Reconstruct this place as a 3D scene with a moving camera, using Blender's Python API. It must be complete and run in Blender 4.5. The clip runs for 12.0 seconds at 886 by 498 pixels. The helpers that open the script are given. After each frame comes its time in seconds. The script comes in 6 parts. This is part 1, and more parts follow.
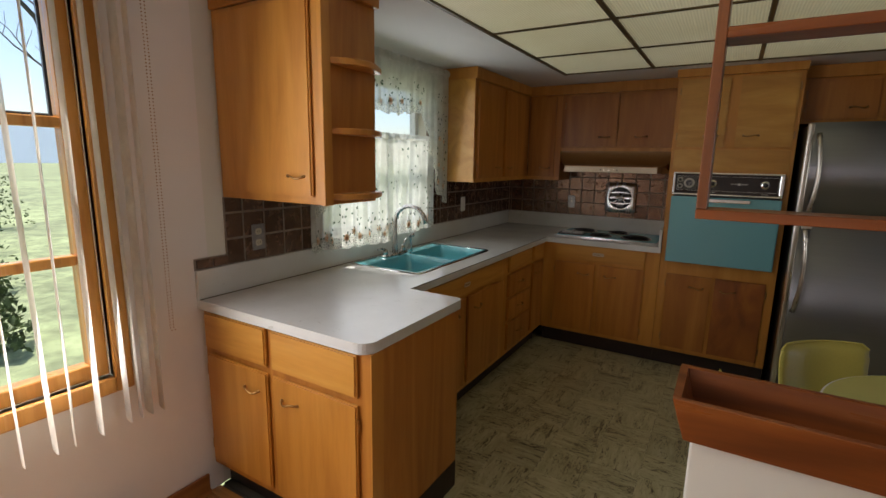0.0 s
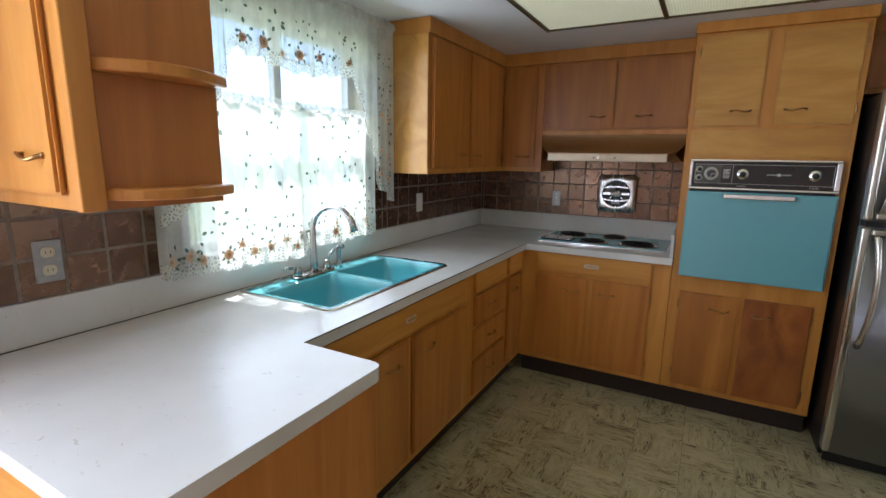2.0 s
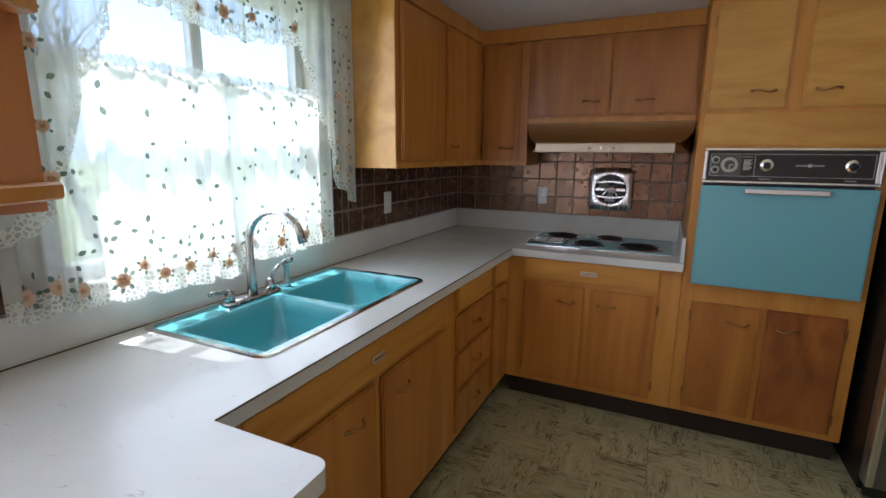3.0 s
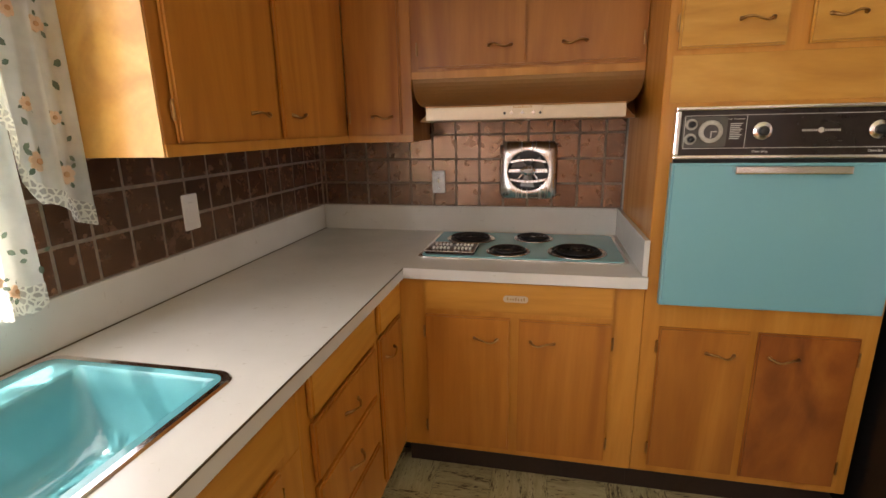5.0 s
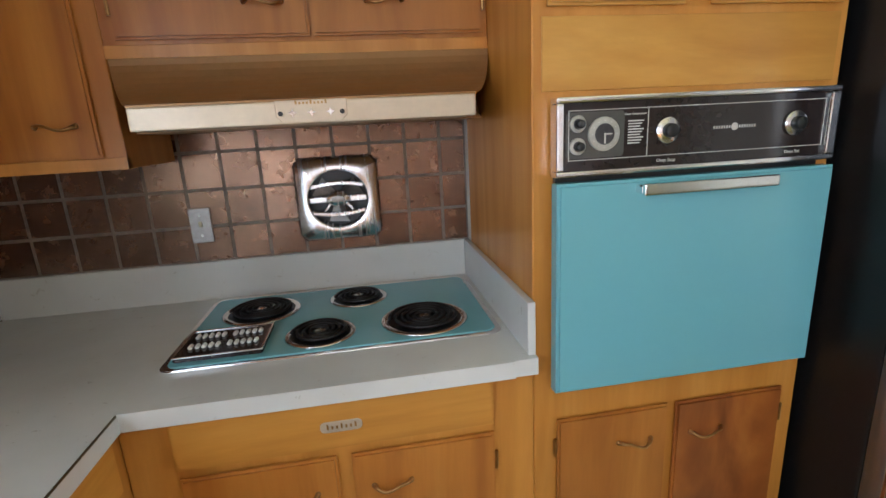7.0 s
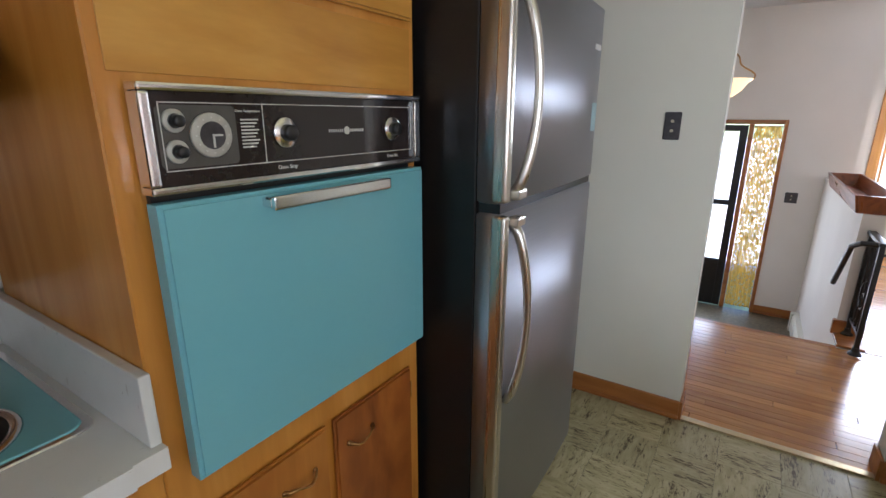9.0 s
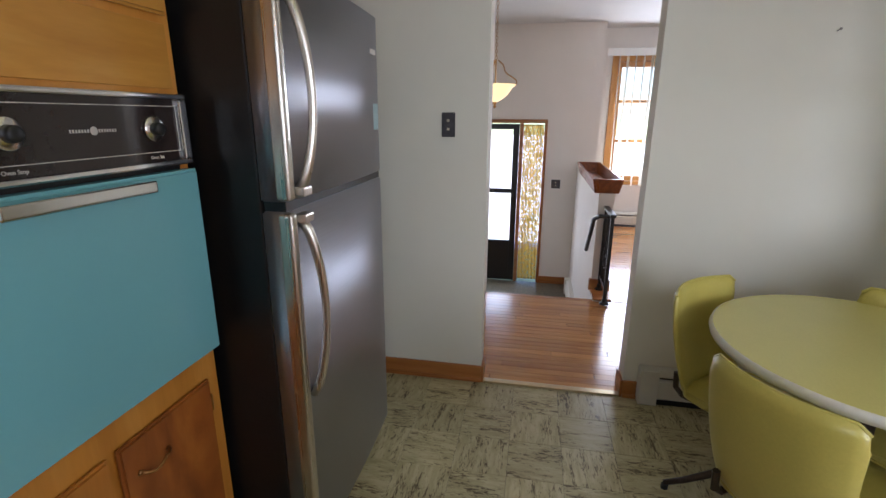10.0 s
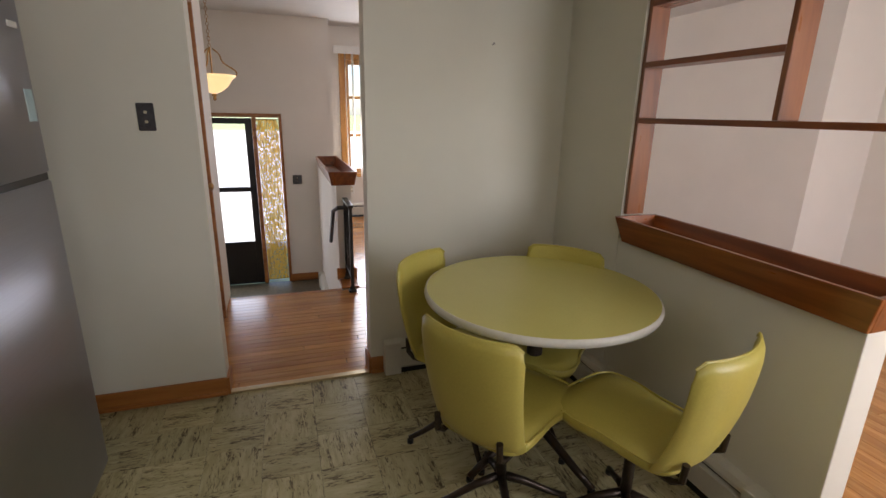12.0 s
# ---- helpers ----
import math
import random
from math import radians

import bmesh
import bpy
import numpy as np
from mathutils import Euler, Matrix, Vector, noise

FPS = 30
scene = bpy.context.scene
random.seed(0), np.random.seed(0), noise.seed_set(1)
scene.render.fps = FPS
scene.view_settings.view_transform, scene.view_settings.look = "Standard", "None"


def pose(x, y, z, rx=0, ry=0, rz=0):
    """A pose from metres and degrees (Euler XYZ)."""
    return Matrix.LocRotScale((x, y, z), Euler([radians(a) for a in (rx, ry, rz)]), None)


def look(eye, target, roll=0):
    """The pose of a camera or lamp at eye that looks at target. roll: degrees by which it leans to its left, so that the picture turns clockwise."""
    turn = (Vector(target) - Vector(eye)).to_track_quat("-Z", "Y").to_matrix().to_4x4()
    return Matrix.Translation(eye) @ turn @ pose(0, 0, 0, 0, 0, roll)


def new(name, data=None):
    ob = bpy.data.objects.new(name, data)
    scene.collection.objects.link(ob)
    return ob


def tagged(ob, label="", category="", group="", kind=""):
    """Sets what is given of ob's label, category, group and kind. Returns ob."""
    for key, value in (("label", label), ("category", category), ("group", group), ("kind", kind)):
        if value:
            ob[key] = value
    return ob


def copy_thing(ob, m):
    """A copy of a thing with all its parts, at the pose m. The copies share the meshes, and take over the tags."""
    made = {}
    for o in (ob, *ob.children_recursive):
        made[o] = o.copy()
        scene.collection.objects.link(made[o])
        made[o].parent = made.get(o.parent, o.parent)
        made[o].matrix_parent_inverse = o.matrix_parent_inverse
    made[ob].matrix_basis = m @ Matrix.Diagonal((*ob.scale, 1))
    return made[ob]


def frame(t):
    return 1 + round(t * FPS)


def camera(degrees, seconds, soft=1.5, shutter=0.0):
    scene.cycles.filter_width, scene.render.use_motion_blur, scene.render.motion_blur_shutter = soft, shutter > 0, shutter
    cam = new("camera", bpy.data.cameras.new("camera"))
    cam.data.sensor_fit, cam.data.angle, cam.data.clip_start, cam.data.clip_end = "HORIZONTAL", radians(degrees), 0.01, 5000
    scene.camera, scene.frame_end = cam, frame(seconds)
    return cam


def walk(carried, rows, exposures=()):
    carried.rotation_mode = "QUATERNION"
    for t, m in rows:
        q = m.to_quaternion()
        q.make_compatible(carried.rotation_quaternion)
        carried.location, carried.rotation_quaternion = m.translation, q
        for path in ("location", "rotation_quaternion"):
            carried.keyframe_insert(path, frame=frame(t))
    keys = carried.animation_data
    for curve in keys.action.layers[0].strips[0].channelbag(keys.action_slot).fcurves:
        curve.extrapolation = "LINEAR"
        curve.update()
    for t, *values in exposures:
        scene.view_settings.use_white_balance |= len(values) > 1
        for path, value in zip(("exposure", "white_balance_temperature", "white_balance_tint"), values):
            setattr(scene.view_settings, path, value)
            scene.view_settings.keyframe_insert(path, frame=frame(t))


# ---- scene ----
cam = camera(86.0, 12.0)
# seconds, eye, target, roll
PATH = [
    (0, (0.017, 0.065, 1.511), (-0.991, 1.753, 1.145), 1.0),
    (0.5, (-0.074, 0.262, 1.491), (-1.038, 1.975, 1.122), 1.4),
    (1, (-0.133, 0.467, 1.484), (-1.094, 2.182, 1.117), 1.1),
    (1.5, (-0.188, 0.688, 1.475), (-1.136, 2.409, 1.101), 1.0),
    (2, (-0.244, 0.901, 1.451), (-1.189, 2.622, 1.071), 0.9),
    (2.5, (-0.377, 1.1, 1.455), (-1.297, 2.833, 1.069), 1.1),
    (3, (-0.472, 1.287, 1.423), (-1.307, 3.062, 1.032), 0.5),
    (4.8, (-0.719, 2.058, 1.413), (-1.174, 3.946, 0.931), -0.9),
    (5, (-0.723, 2.182, 1.411), (-1.134, 4.077, 0.921), -1.1),
    (5.5, (-0.721, 2.402, 1.415), (-1.042, 4.312, 0.913), -1.5),
    (6, (-0.749, 2.604, 1.425), (-0.945, 4.532, 0.929), -1.6),
    (6.5, (-0.769, 2.776, 1.42), (-0.734, 4.713, 0.926), -2.1),
    (6.7, (-0.751, 2.827, 1.414), (-0.614, 4.761, 0.923), -2.6),
    (8.5, (-0.665, 3.132, 1.424), (0.647, 4.545, 0.892), -0.9),
    (9, (-0.672, 3.106, 1.42), (0.944, 4.151, 0.874), 0.2),
    (9.5, (-0.697, 3.034, 1.416), (1.095, 3.733, 0.866), 0.1),
    (10, (-0.712, 3.006, 1.419), (1.18, 3.364, 0.877), 0.3),
    (10.5, (-0.765, 2.955, 1.43), (1.159, 3.019, 0.888), 0.7),
    (11, (-0.751, 2.929, 1.423), (1.164, 2.737, 0.881), 0.9),
    (11.5, (-0.762, 2.898, 1.414), (1.117, 2.478, 0.872), 1.0),
    (12, (-0.764, 2.885, 1.412), (1.059, 2.27, 0.866), 1.2),
]
# seconds, stops, kelvin, tint
EXPOSURES = [(0.0, 0.25, 6350, 14), (0.5, 0.73, 6050, 12), (1.0, 1.12, 5950, 12), (1.5, 1.33, 5650, 12), (2.5, 1.25, 5400, 14), (3.2, 1.22, 5450, 15),
             (5.0, 1.9, 7000, 23), (5.5, 2.05, 6450, 18), (6.0, 2.1, 5700, 14), (6.5, 2.2, 5400, 12), (8.5, 1.78, 5600, 13), (9.5, 1.55, 5550, 15), (10.5, 1.24, 6000, 17), (12.0, 1.0, 6450, 18)]
walk(cam, [(t, look(eye, target, roll)) for t, eye, target, roll in PATH], EXPOSURES)

# ---- light ----
world = bpy.data.worlds.new("sky")
scene.world = world
world.use_nodes = True
SUN_EL, SUN_AZ = radians(61), radians(264)      # azimuth clockwise from +y
sky = world.node_tree.nodes.new("ShaderNodeTexSky")
sky.sky_type, sky.sun_disc, sky.sun_elevation, sky.sun_rotation = "NISHITA", False, SUN_EL, SUN_AZ
world.node_tree.links.new(sky.outputs[0], world.node_tree.nodes["Background"].inputs[0])
world.node_tree.nodes["Background"].inputs[1].default_value = 0.15
sun = new("sun", bpy.data.lights.new("sun", "SUN"))
sun.data.energy, sun.data.angle, sun.data.color = 5.0, radians(0.6), (1, 0.95, 0.86)
SUN_FROM = Vector((math.sin(SUN_AZ) * math.cos(SUN_EL), math.cos(SUN_AZ) * math.cos(SUN_EL), math.sin(SUN_EL)))
sun.matrix_world = look(SUN_FROM * 30, (0, 0, 0))


def window_light(name, eye, target, w, h, power, color=(0.95, 0.97, 1.0)):
    """Sky light that enters by an opening."""
    d = bpy.data.lights.new(name, "AREA")
    d.shape, d.size, d.size_y, d.energy, d.color = "RECTANGLE", w, h, power, color
    ob = new(name, d)
    ob.matrix_world = look(eye, target)
    return ob


window_light("window_light", (-1.72, 2.5, 1.56), (0, 2.5, 1.35), 1.1, 0.9, 2.6)
window_light("window_light", (-1.70, 0.15, 1.4), (0, 0.15, 1.1), 1.45, 1.4, 27)
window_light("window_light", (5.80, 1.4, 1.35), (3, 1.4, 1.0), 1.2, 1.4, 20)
window_light("window_light", (5.38, 3.6, 0.35), (3, 3.5, 0.3), 0.75, 1.6, 5)


# ---- materials ----
def nodes_of(name, rough=0.5, metal=0.0, color=(0.5, 0.5, 0.5)):
    m = bpy.data.materials.new(name)
    m.use_nodes = True
    b = m.node_tree.nodes["Principled BSDF"]
    b.inputs["Roughness"].default_value, b.inputs["Metallic"].default_value = rough, metal
    b.inputs["Base Color"].default_value = (*color, 1)
    return m, m.node_tree, b


def add(t, kind, **values):
    n = t.nodes.new(kind)
    for k, v in values.items():
        n.inputs[k].default_value = v
    return n


def ramp(t, fac, stops):
    r = t.nodes.new("ShaderNodeValToRGB")
    e = r.color_ramp.elements
    while len(e) < len(stops):
        e.new(0.5)
    for el, (p, c) in zip(e, stops):
        el.position, el.color = p, (*c, 1)
    t.links.new(fac, r.inputs[0])
    return r.outputs[0]


def coords(t, scale=(1, 1, 1), rand=False):
    """Object coordinates in metres, scaled; with rand, shifted piece by piece."""
    c = t.nodes.new("ShaderNodeTexCoord")
    mp = t.nodes.new("ShaderNodeMapping")
    mp.inputs["Scale"].default_value = scale
    t.links.new(c.outputs["Object"], mp.inputs["Vector"])
    if rand:
        info = t.nodes.new("ShaderNodeObjectInfo")
        comb = t.nodes.new("ShaderNodeCombineXYZ")
        for i, f in enumerate((37.0, 53.0, 71.0)):
            mu = t.nodes.new("ShaderNodeMath")
            mu.operation = "MULTIPLY"
            mu.inputs[1].default_value = f
            t.links.new(info.outputs["Random"], mu.inputs[0])
            t.links.new(mu.outputs[0], comb.inputs[i])
        t.links.new(comb.outputs[0], mp.inputs["Location"])
    return mp.outputs[0]


def noise_of(t, vec, scale, detail=4.0, rough=0.55, distort=0.0):
    n = add(t, "ShaderNodeTexNoise", Scale=scale, Detail=detail, Roughness=rough, Distortion=distort)
    t.links.new(vec, n.inputs["Vector"])
    return n.outputs["Fac"]


def mixed(t, a, b, fac, kind="MIX"):
    m = t.nodes.new("ShaderNodeMix")
    m.data_type, m.blend_type = "RGBA", kind
    for v, i in ((fac, 0), (a, 6), (b, 7)):
        if hasattr(v, "links"):
            t.links.new(v, m.inputs[i])
        else:
            m.inputs[i].default_value = v if i == 0 else (*v, 1)
    return m.outputs[2]


def bumped(t, b, height, strength=0.15, distance=0.01):
    bp = add(t, "ShaderNodeBump", Strength=strength, Distance=distance)
    t.links.new(height, bp.inputs["Height"])
    t.links.new(bp.outputs[0], b.inputs["Normal"])


def vary(t, col, amount):
    """Lightness that differs from piece to piece."""
    info = t.nodes.new("ShaderNodeObjectInfo")
    mr = add(t, "ShaderNodeMapRange")
    mr.inputs["To Min"].default_value, mr.inputs["To Max"].default_value = 1 - amount, 1 + amount
    t.links.new(info.outputs["Random"], mr.inputs["Value"])
    h = t.nodes.new("ShaderNodeHueSaturation")
    t.links.new(col, h.inputs["Color"])
    t.links.new(mr.outputs[0], h.inputs["Value"])
    return h.outputs[0]


def wood(name, dark, mid, light, grain=(14, 14, 1.1), rough=0.36, piece=0.12, coat=0.25):
    m, t, b = nodes_of(name, rough)
    v = coords(t, grain, True)
    broad = noise_of(t, v, 0.55, 4, 0.5, 2.6)
    fine = noise_of(t, coords(t, tuple(g * 9 for g in grain), True), 1.0, 3, 0.6)
    col = ramp(t, broad, [(0.28, dark), (0.5, mid), (0.75, light)])
    col = mixed(t, col, ramp(t, fine, [(0.35, (0.72, 0.66, 0.6)), (0.65, (1.0, 1.0, 1.0))]), 0.22, "MULTIPLY")
    t.links.new(vary(t, col, piece), b.inputs["Base Color"])
    t.links.new(ramp(t, broad, [(0.2, (rough + 0.1,) * 3), (0.8, (rough - 0.06,) * 3)]), b.inputs["Roughness"])
    b.inputs["Coat Weight"].default_value, b.inputs["Coat Roughness"].default_value = coat, 0.22
    bumped(t, b, fine, 0.06, 0.002)
    return m


def plaster(name, color, rough=0.75, bump=0.12):
    m, t, b = nodes_of(name, rough)
    v = coords(t)
    big = noise_of(t, v, 1.3, 4, 0.6)
    fine = noise_of(t, v, 180, 3, 0.6)
    lo = tuple(c * 0.93 for c in color)
    t.links.new(ramp(t, big, [(0.3, lo), (0.7, color)]), b.inputs["Base Color"])
    bumped(t, b, fine, bump, 0.003)
    return m


def plain(name, color, rough=0.4, metal=0.0, speck=0.06, scale=60, bump=0.03, coat=0.0, even=False):
    m, t, b = nodes_of(name, rough, metal)
    v = coords(t)
    f = noise_of(t, v, scale, 4, 0.6)
    g = noise_of(t, v, scale / 14, 3, 0.6)
    a = ramp(t, f, [(0.3, tuple(c * (1 - speck) for c in color)), (0.7, tuple(min(1, c * (1 + speck)) for c in color))])
    t.links.new(mixed(t, a, ramp(t, g, [(0.3, (1 - speck,) * 3), (0.7, (1, 1, 1))]), 1.0, "MULTIPLY"), b.inputs["Base Color"])
    if not even:
        t.links.new(ramp(t, g, [(0.25, (max(0.02, rough - 0.05),) * 3), (0.8, (min(1, rough + 0.08),) * 3)]), b.inputs["Roughness"])
    b.inputs["Coat Weight"].default_value = coat
    if bump:
        bumped(t, b, f, bump, 0.002)
    return m


def brushed(name, color, rough=0.3, stretch=(2, 2, 160)):
    m, t, b = nodes_of(name, rough, 1.0, color)
    f = noise_of(t, coords(t, stretch), 1.0, 3, 0.6)
    t.links.new(ramp(t, f, [(0.3, tuple(c * 0.9 for c in color)), (0.7, color)]), b.inputs["Base Color"])
    t.links.new(ramp(t, f, [(0.2, (rough - 0.05,) * 3), (0.8, (rough + 0.08,) * 3)]), b.inputs["Roughness"])
    b.inputs["Anisotropic"].default_value = 0.4
    return m


def copper_tile(name):
    m, t, b = nodes_of(name, 0.3, 0.75)
    v = coords(t, (1, 1, 1), True)
    f = noise_of(t, v, 24, 5, 0.6)
    g = noise_of(t, v, 230, 3, 0.6)
    col = ramp(t, f, [(0.25, (0.125, 0.068, 0.040)), (0.55, (0.185, 0.103, 0.062)), (0.8, (0.25, 0.145, 0.088))])
    t.links.new(vary(t, col, 0.22), b.inputs["Base Color"])
    t.links.new(ramp(t, f, [(0.3, (0.2,) * 3), (0.8, (0.33,) * 3)]), b.inputs["Roughness"])
    bumped(t, b, mixed(t, f, g, 0.5), 0.07, 0.003)
    return m


def vinyl_tile(name):
    m, t, b = nodes_of(name, 0.42)
    v = coords(t, (5, 26, 5), True)
    broad = noise_of(t, v, 1.0, 2, 0.5, 0.4)
    streak = noise_of(t, coords(t, (26, 120, 26), True), 1.0, 4, 0.7, 0.8)
    soft = noise_of(t, coords(t, (9, 40, 9), True), 1.0, 4, 0.6, 0.4)
    base = ramp(t, soft, [(0.3, (0.33, 0.285, 0.145)), (0.52, (0.44, 0.39, 0.215)), (0.75, (0.53, 0.485, 0.29))])
    dark = mixed(t, (0.045, 0.034, 0.015), (0.13, 0.085, 0.03), soft)
    mask = mixed(t, streak, broad, 0.34)
    mask = ramp(t, mask, [(0.40, (1, 1, 1)), (0.43, (0.6, 0.6, 0.6)), (0.465, (0, 0, 0))])
    col = mixed(t, base, dark, mask)
    t.links.new(vary(t, col, 0.1), b.inputs["Base Color"])
    t.links.new(ramp(t, soft, [(0.3, (0.30,) * 3), (0.7, (0.43,) * 3)]), b.inputs["Roughness"])
    bumped(t, b, soft, 0.06, 0.002)
    return m


def glow(name, color, strength):
    m, t, b = nodes_of(name, 0.5, 0, color)
    b.inputs["Emission Color"].default_value = (*color, 1)
    b.inputs["Emission Strength"].default_value = strength
    return m


def light_panel(name):
    """Yellowed prismatic diffuser with tubes above it."""
    m, t, b = nodes_of(name, 0.45)
    c = t.nodes.new("ShaderNodeTexCoord")
    w = add(t, "ShaderNodeTexWave", Scale=26.0, Distortion=0.0)
    t.links.new(c.outputs["Object"], w.inputs["Vector"])
    f = noise_of(t, coords(t), 2.0, 3, 0.5)
    col = ramp(t, f, [(0.3, (0.70, 0.66, 0.40)), (0.7, (0.80, 0.77, 0.52))])
    col = mixed(t, col, ramp(t, w.outputs["Fac"], [(0, (0.88, 0.88, 0.86)), (1, (1, 1, 1))]), 1.0, "MULTIPLY")
    t.links.new(col, b.inputs["Base Color"])
    t.links.new(col, b.inputs["Emission Color"])
    b.inputs["Emission Strength"].default_value = 0.15
    bumped(t, b, w.outputs["Fac"], 0.4, 0.004)
    return m


def sheer(name, color, through_part, lace=False):
    m, t, b = nodes_of(name, 0.8)
    out = t.nodes["Material Output"]
    tr, tl, df = t.nodes.new("ShaderNodeBsdfTransparent"), t.nodes.new("ShaderNodeBsdfTranslucent"), t.nodes.new("ShaderNodeBsdfDiffuse")
    tl.inputs[0].default_value = df.inputs[0].default_value = (*color, 1)
    a, mx = t.nodes.new("ShaderNodeMixShader"), t.nodes.new("ShaderNodeMixShader")
    a.inputs[0].default_value = 0.45
    t.links.new(tl.outputs[0], a.inputs[1])
    t.links.new(df.outputs[0], a.inputs[2])
    v = coords(t)
    f = noise_of(t, v, 14, 3, 0.6)
    if lace:
        vo = add(t, "ShaderNodeTexVoronoi", Scale=75.0)
        vo.feature = "DISTANCE_TO_EDGE"
        t.links.new(v, vo.inputs["Vector"])
        fac = ramp(t, vo.outputs["Distance"], [(0.10, (0.97,) * 3), (0.2, (1 - through_part,) * 3)])
    else:
        fac = ramp(t, f, [(0.3, (1 - through_part - 0.1,) * 3), (0.7, (1 - through_part + 0.08,) * 3)])
    t.links.new(fac, mx.inputs[0])
    t.links.new(tr.outputs[0], mx.inputs[1])
    t.links.new(a.outputs[0], mx.inputs[2])
    t.links.new(mx.outputs[0], out.inputs[0])
    return m


def glass(name):
    m, t, b = nodes_of(name, 0.02, 0, (0.95, 0.97, 0.97))
    b.inputs["Transmission Weight"].default_value, b.inputs["IOR"].default_value = 1.0, 1.05
    return m


def counter_top(name):
    m, t, b = nodes_of(name, 0.2)
    v = coords(t)
    big = noise_of(t, v, 2.2, 4, 0.6)
    vein = noise_of(t, coords(t, (34, 70, 34)), 1.0, 4, 0.65, 0.8)
    base = ramp(t, big, [(0.3, (0.59, 0.58, 0.54)), (0.7, (0.68, 0.672, 0.635))])
    marks = ramp(t, vein, [(0.30, (1, 1, 1)), (0.345, (0, 0, 0))])
    t.links.new(mixed(t, base, (0.50, 0.475, 0.42), marks), b.inputs["Base Color"])
    t.links.new(ramp(t, big, [(0.3, (0.16,) * 3), (0.7, (0.27,) * 3)]), b.inputs["Roughness"])
    return m


def strip_floor(name):
    m, t, b = nodes_of(name, 0.22)
    v = coords(t, (0.9, 13, 1), True)
    f = noise_of(t, v, 1.6, 5, 0.6, 1.0)
    g = noise_of(t, coords(t, (6, 120, 6), True), 1.0, 3, 0.6)
    col = ramp(t, f, [(0.3, (0.36, 0.145, 0.033)), (0.52, (0.50, 0.225, 0.058)), (0.75, (0.60, 0.305, 0.095))])
    col = mixed(t, col, ramp(t, g, [(0.35, (0.78, 0.72, 0.66)), (0.6, (1, 1, 1))]), 0.6, "MULTIPLY")
    t.links.new(vary(t, col, 0.16), b.inputs["Base Color"])
    b.inputs["Coat Weight"].default_value, b.inputs["Coat Roughness"].default_value = 0.5, 0.12
    bumped(t, b, g, 0.04, 0.002)
    return m


BIRCH = wood("amber_birch", (0.36, 0.120, 0.014), (0.46, 0.172, 0.022), (0.55, 0.228, 0.036), grain=(9, 9, 0.8), piece=0.08)
FRAME = wood("golden_birch_frame", (0.46, 0.180, 0.020), (0.55, 0.232, 0.032), (0.62, 0.285, 0.05), grain=(9, 9, 0.8), piece=0.05)
PALE = wood("pale_birch_ply", (0.45, 0.20, 0.026), (0.54, 0.262, 0.040), (0.62, 0.33, 0.065), grain=(1.8, 9, 9), piece=0.05)
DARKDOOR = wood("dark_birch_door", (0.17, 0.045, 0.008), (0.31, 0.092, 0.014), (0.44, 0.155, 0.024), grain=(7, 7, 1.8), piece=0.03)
DRAWER = wood("yellow_birch_front", (0.46, 0.19, 0.022), (0.58, 0.26, 0.036), (0.66, 0.33, 0.06), grain=(1.0, 9, 9), piece=0.05)
REDWOOD = wood("red_stained_pine", (0.13, 0.032, 0.007), (0.23, 0.062, 0.012), (0.33, 0.10, 0.021), grain=(1.2, 14, 14), rough=0.3)
REDPOST = wood("red_stained_post", (0.11, 0.034, 0.010), (0.20, 0.066, 0.018), (0.30, 0.106, 0.030), rough=0.3)
TRIM = wood("varnished_trim", (0.26, 0.088, 0.018), (0.36, 0.135, 0.03), (0.44, 0.18, 0.045), grain=(12, 1.0, 12), rough=0.32)
CASING = wood("honey_window_casing", (0.48, 0.20, 0.036), (0.61, 0.285, 0.06), (0.70, 0.36, 0.095), rough=0.3)
WALL = plaster("cream_plaster", (0.75, 0.725, 0.62))
WALLW = plaster("white_plaster", (0.82, 0.775, 0.715))
CEIL = plaster("white_ceiling", (0.72, 0.72, 0.70), bump=0.2)
TOP = counter_top("speckled_laminate")
COPPER = copper_tile("bronze_glazed_tile")
GROUT = plain("grey_brown_grout", (0.27, 0.215, 0.165), 0.6, speck=0.2)
VINYL = vinyl_tile("streaked_vinyl")
UNDER = plain("floor_seam", (0.07, 0.06, 0.04), 0.8)
OAK = strip_floor("oak_strip")
TURQ = plain("turquoise_enamel", (0.17, 0.415, 0.46), 0.27, speck=0.008, bump=0.0, coat=0.3, even=True)
SINKM = plain("turquoise_porcelain", (0.11, 0.38, 0.42), 0.12, speck=0.01, bump=0.0, coat=0.6, even=True)
STEEL = brushed("brushed_stainless", (0.40, 0.41, 0.455), 0.39, (3, 3, 220))
FANM = brushed("polished_fan_cover", (0.86, 0.85, 0.86), 0.24, (90, 3, 3))
HANDLE_STEEL = brushed("satin_handle", (0.66, 0.62, 0.55), 0.28, (60, 60, 2))
CHROME = plain("chrome", (0.80, 0.79, 0.78), 0.14, 1.0, speck=0.02, bump=0)
NICKEL = brushed("brushed_nickel", (0.52, 0.51, 0.49), 0.25, (60, 60, 3))
BRONZE = plain("aged_brass", (0.44, 0.25, 0.095), 0.32, 1.0, speck=0.2)
BLACK = plain("black_metal", (0.012, 0.012, 0.012), 0.35, speck=0.2)
BLACKSIDE = plain("black_textured_side", (0.005, 0.005, 0.005), 0.42, speck=0.2, bump=0.2)
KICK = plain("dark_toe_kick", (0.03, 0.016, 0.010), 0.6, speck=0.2)
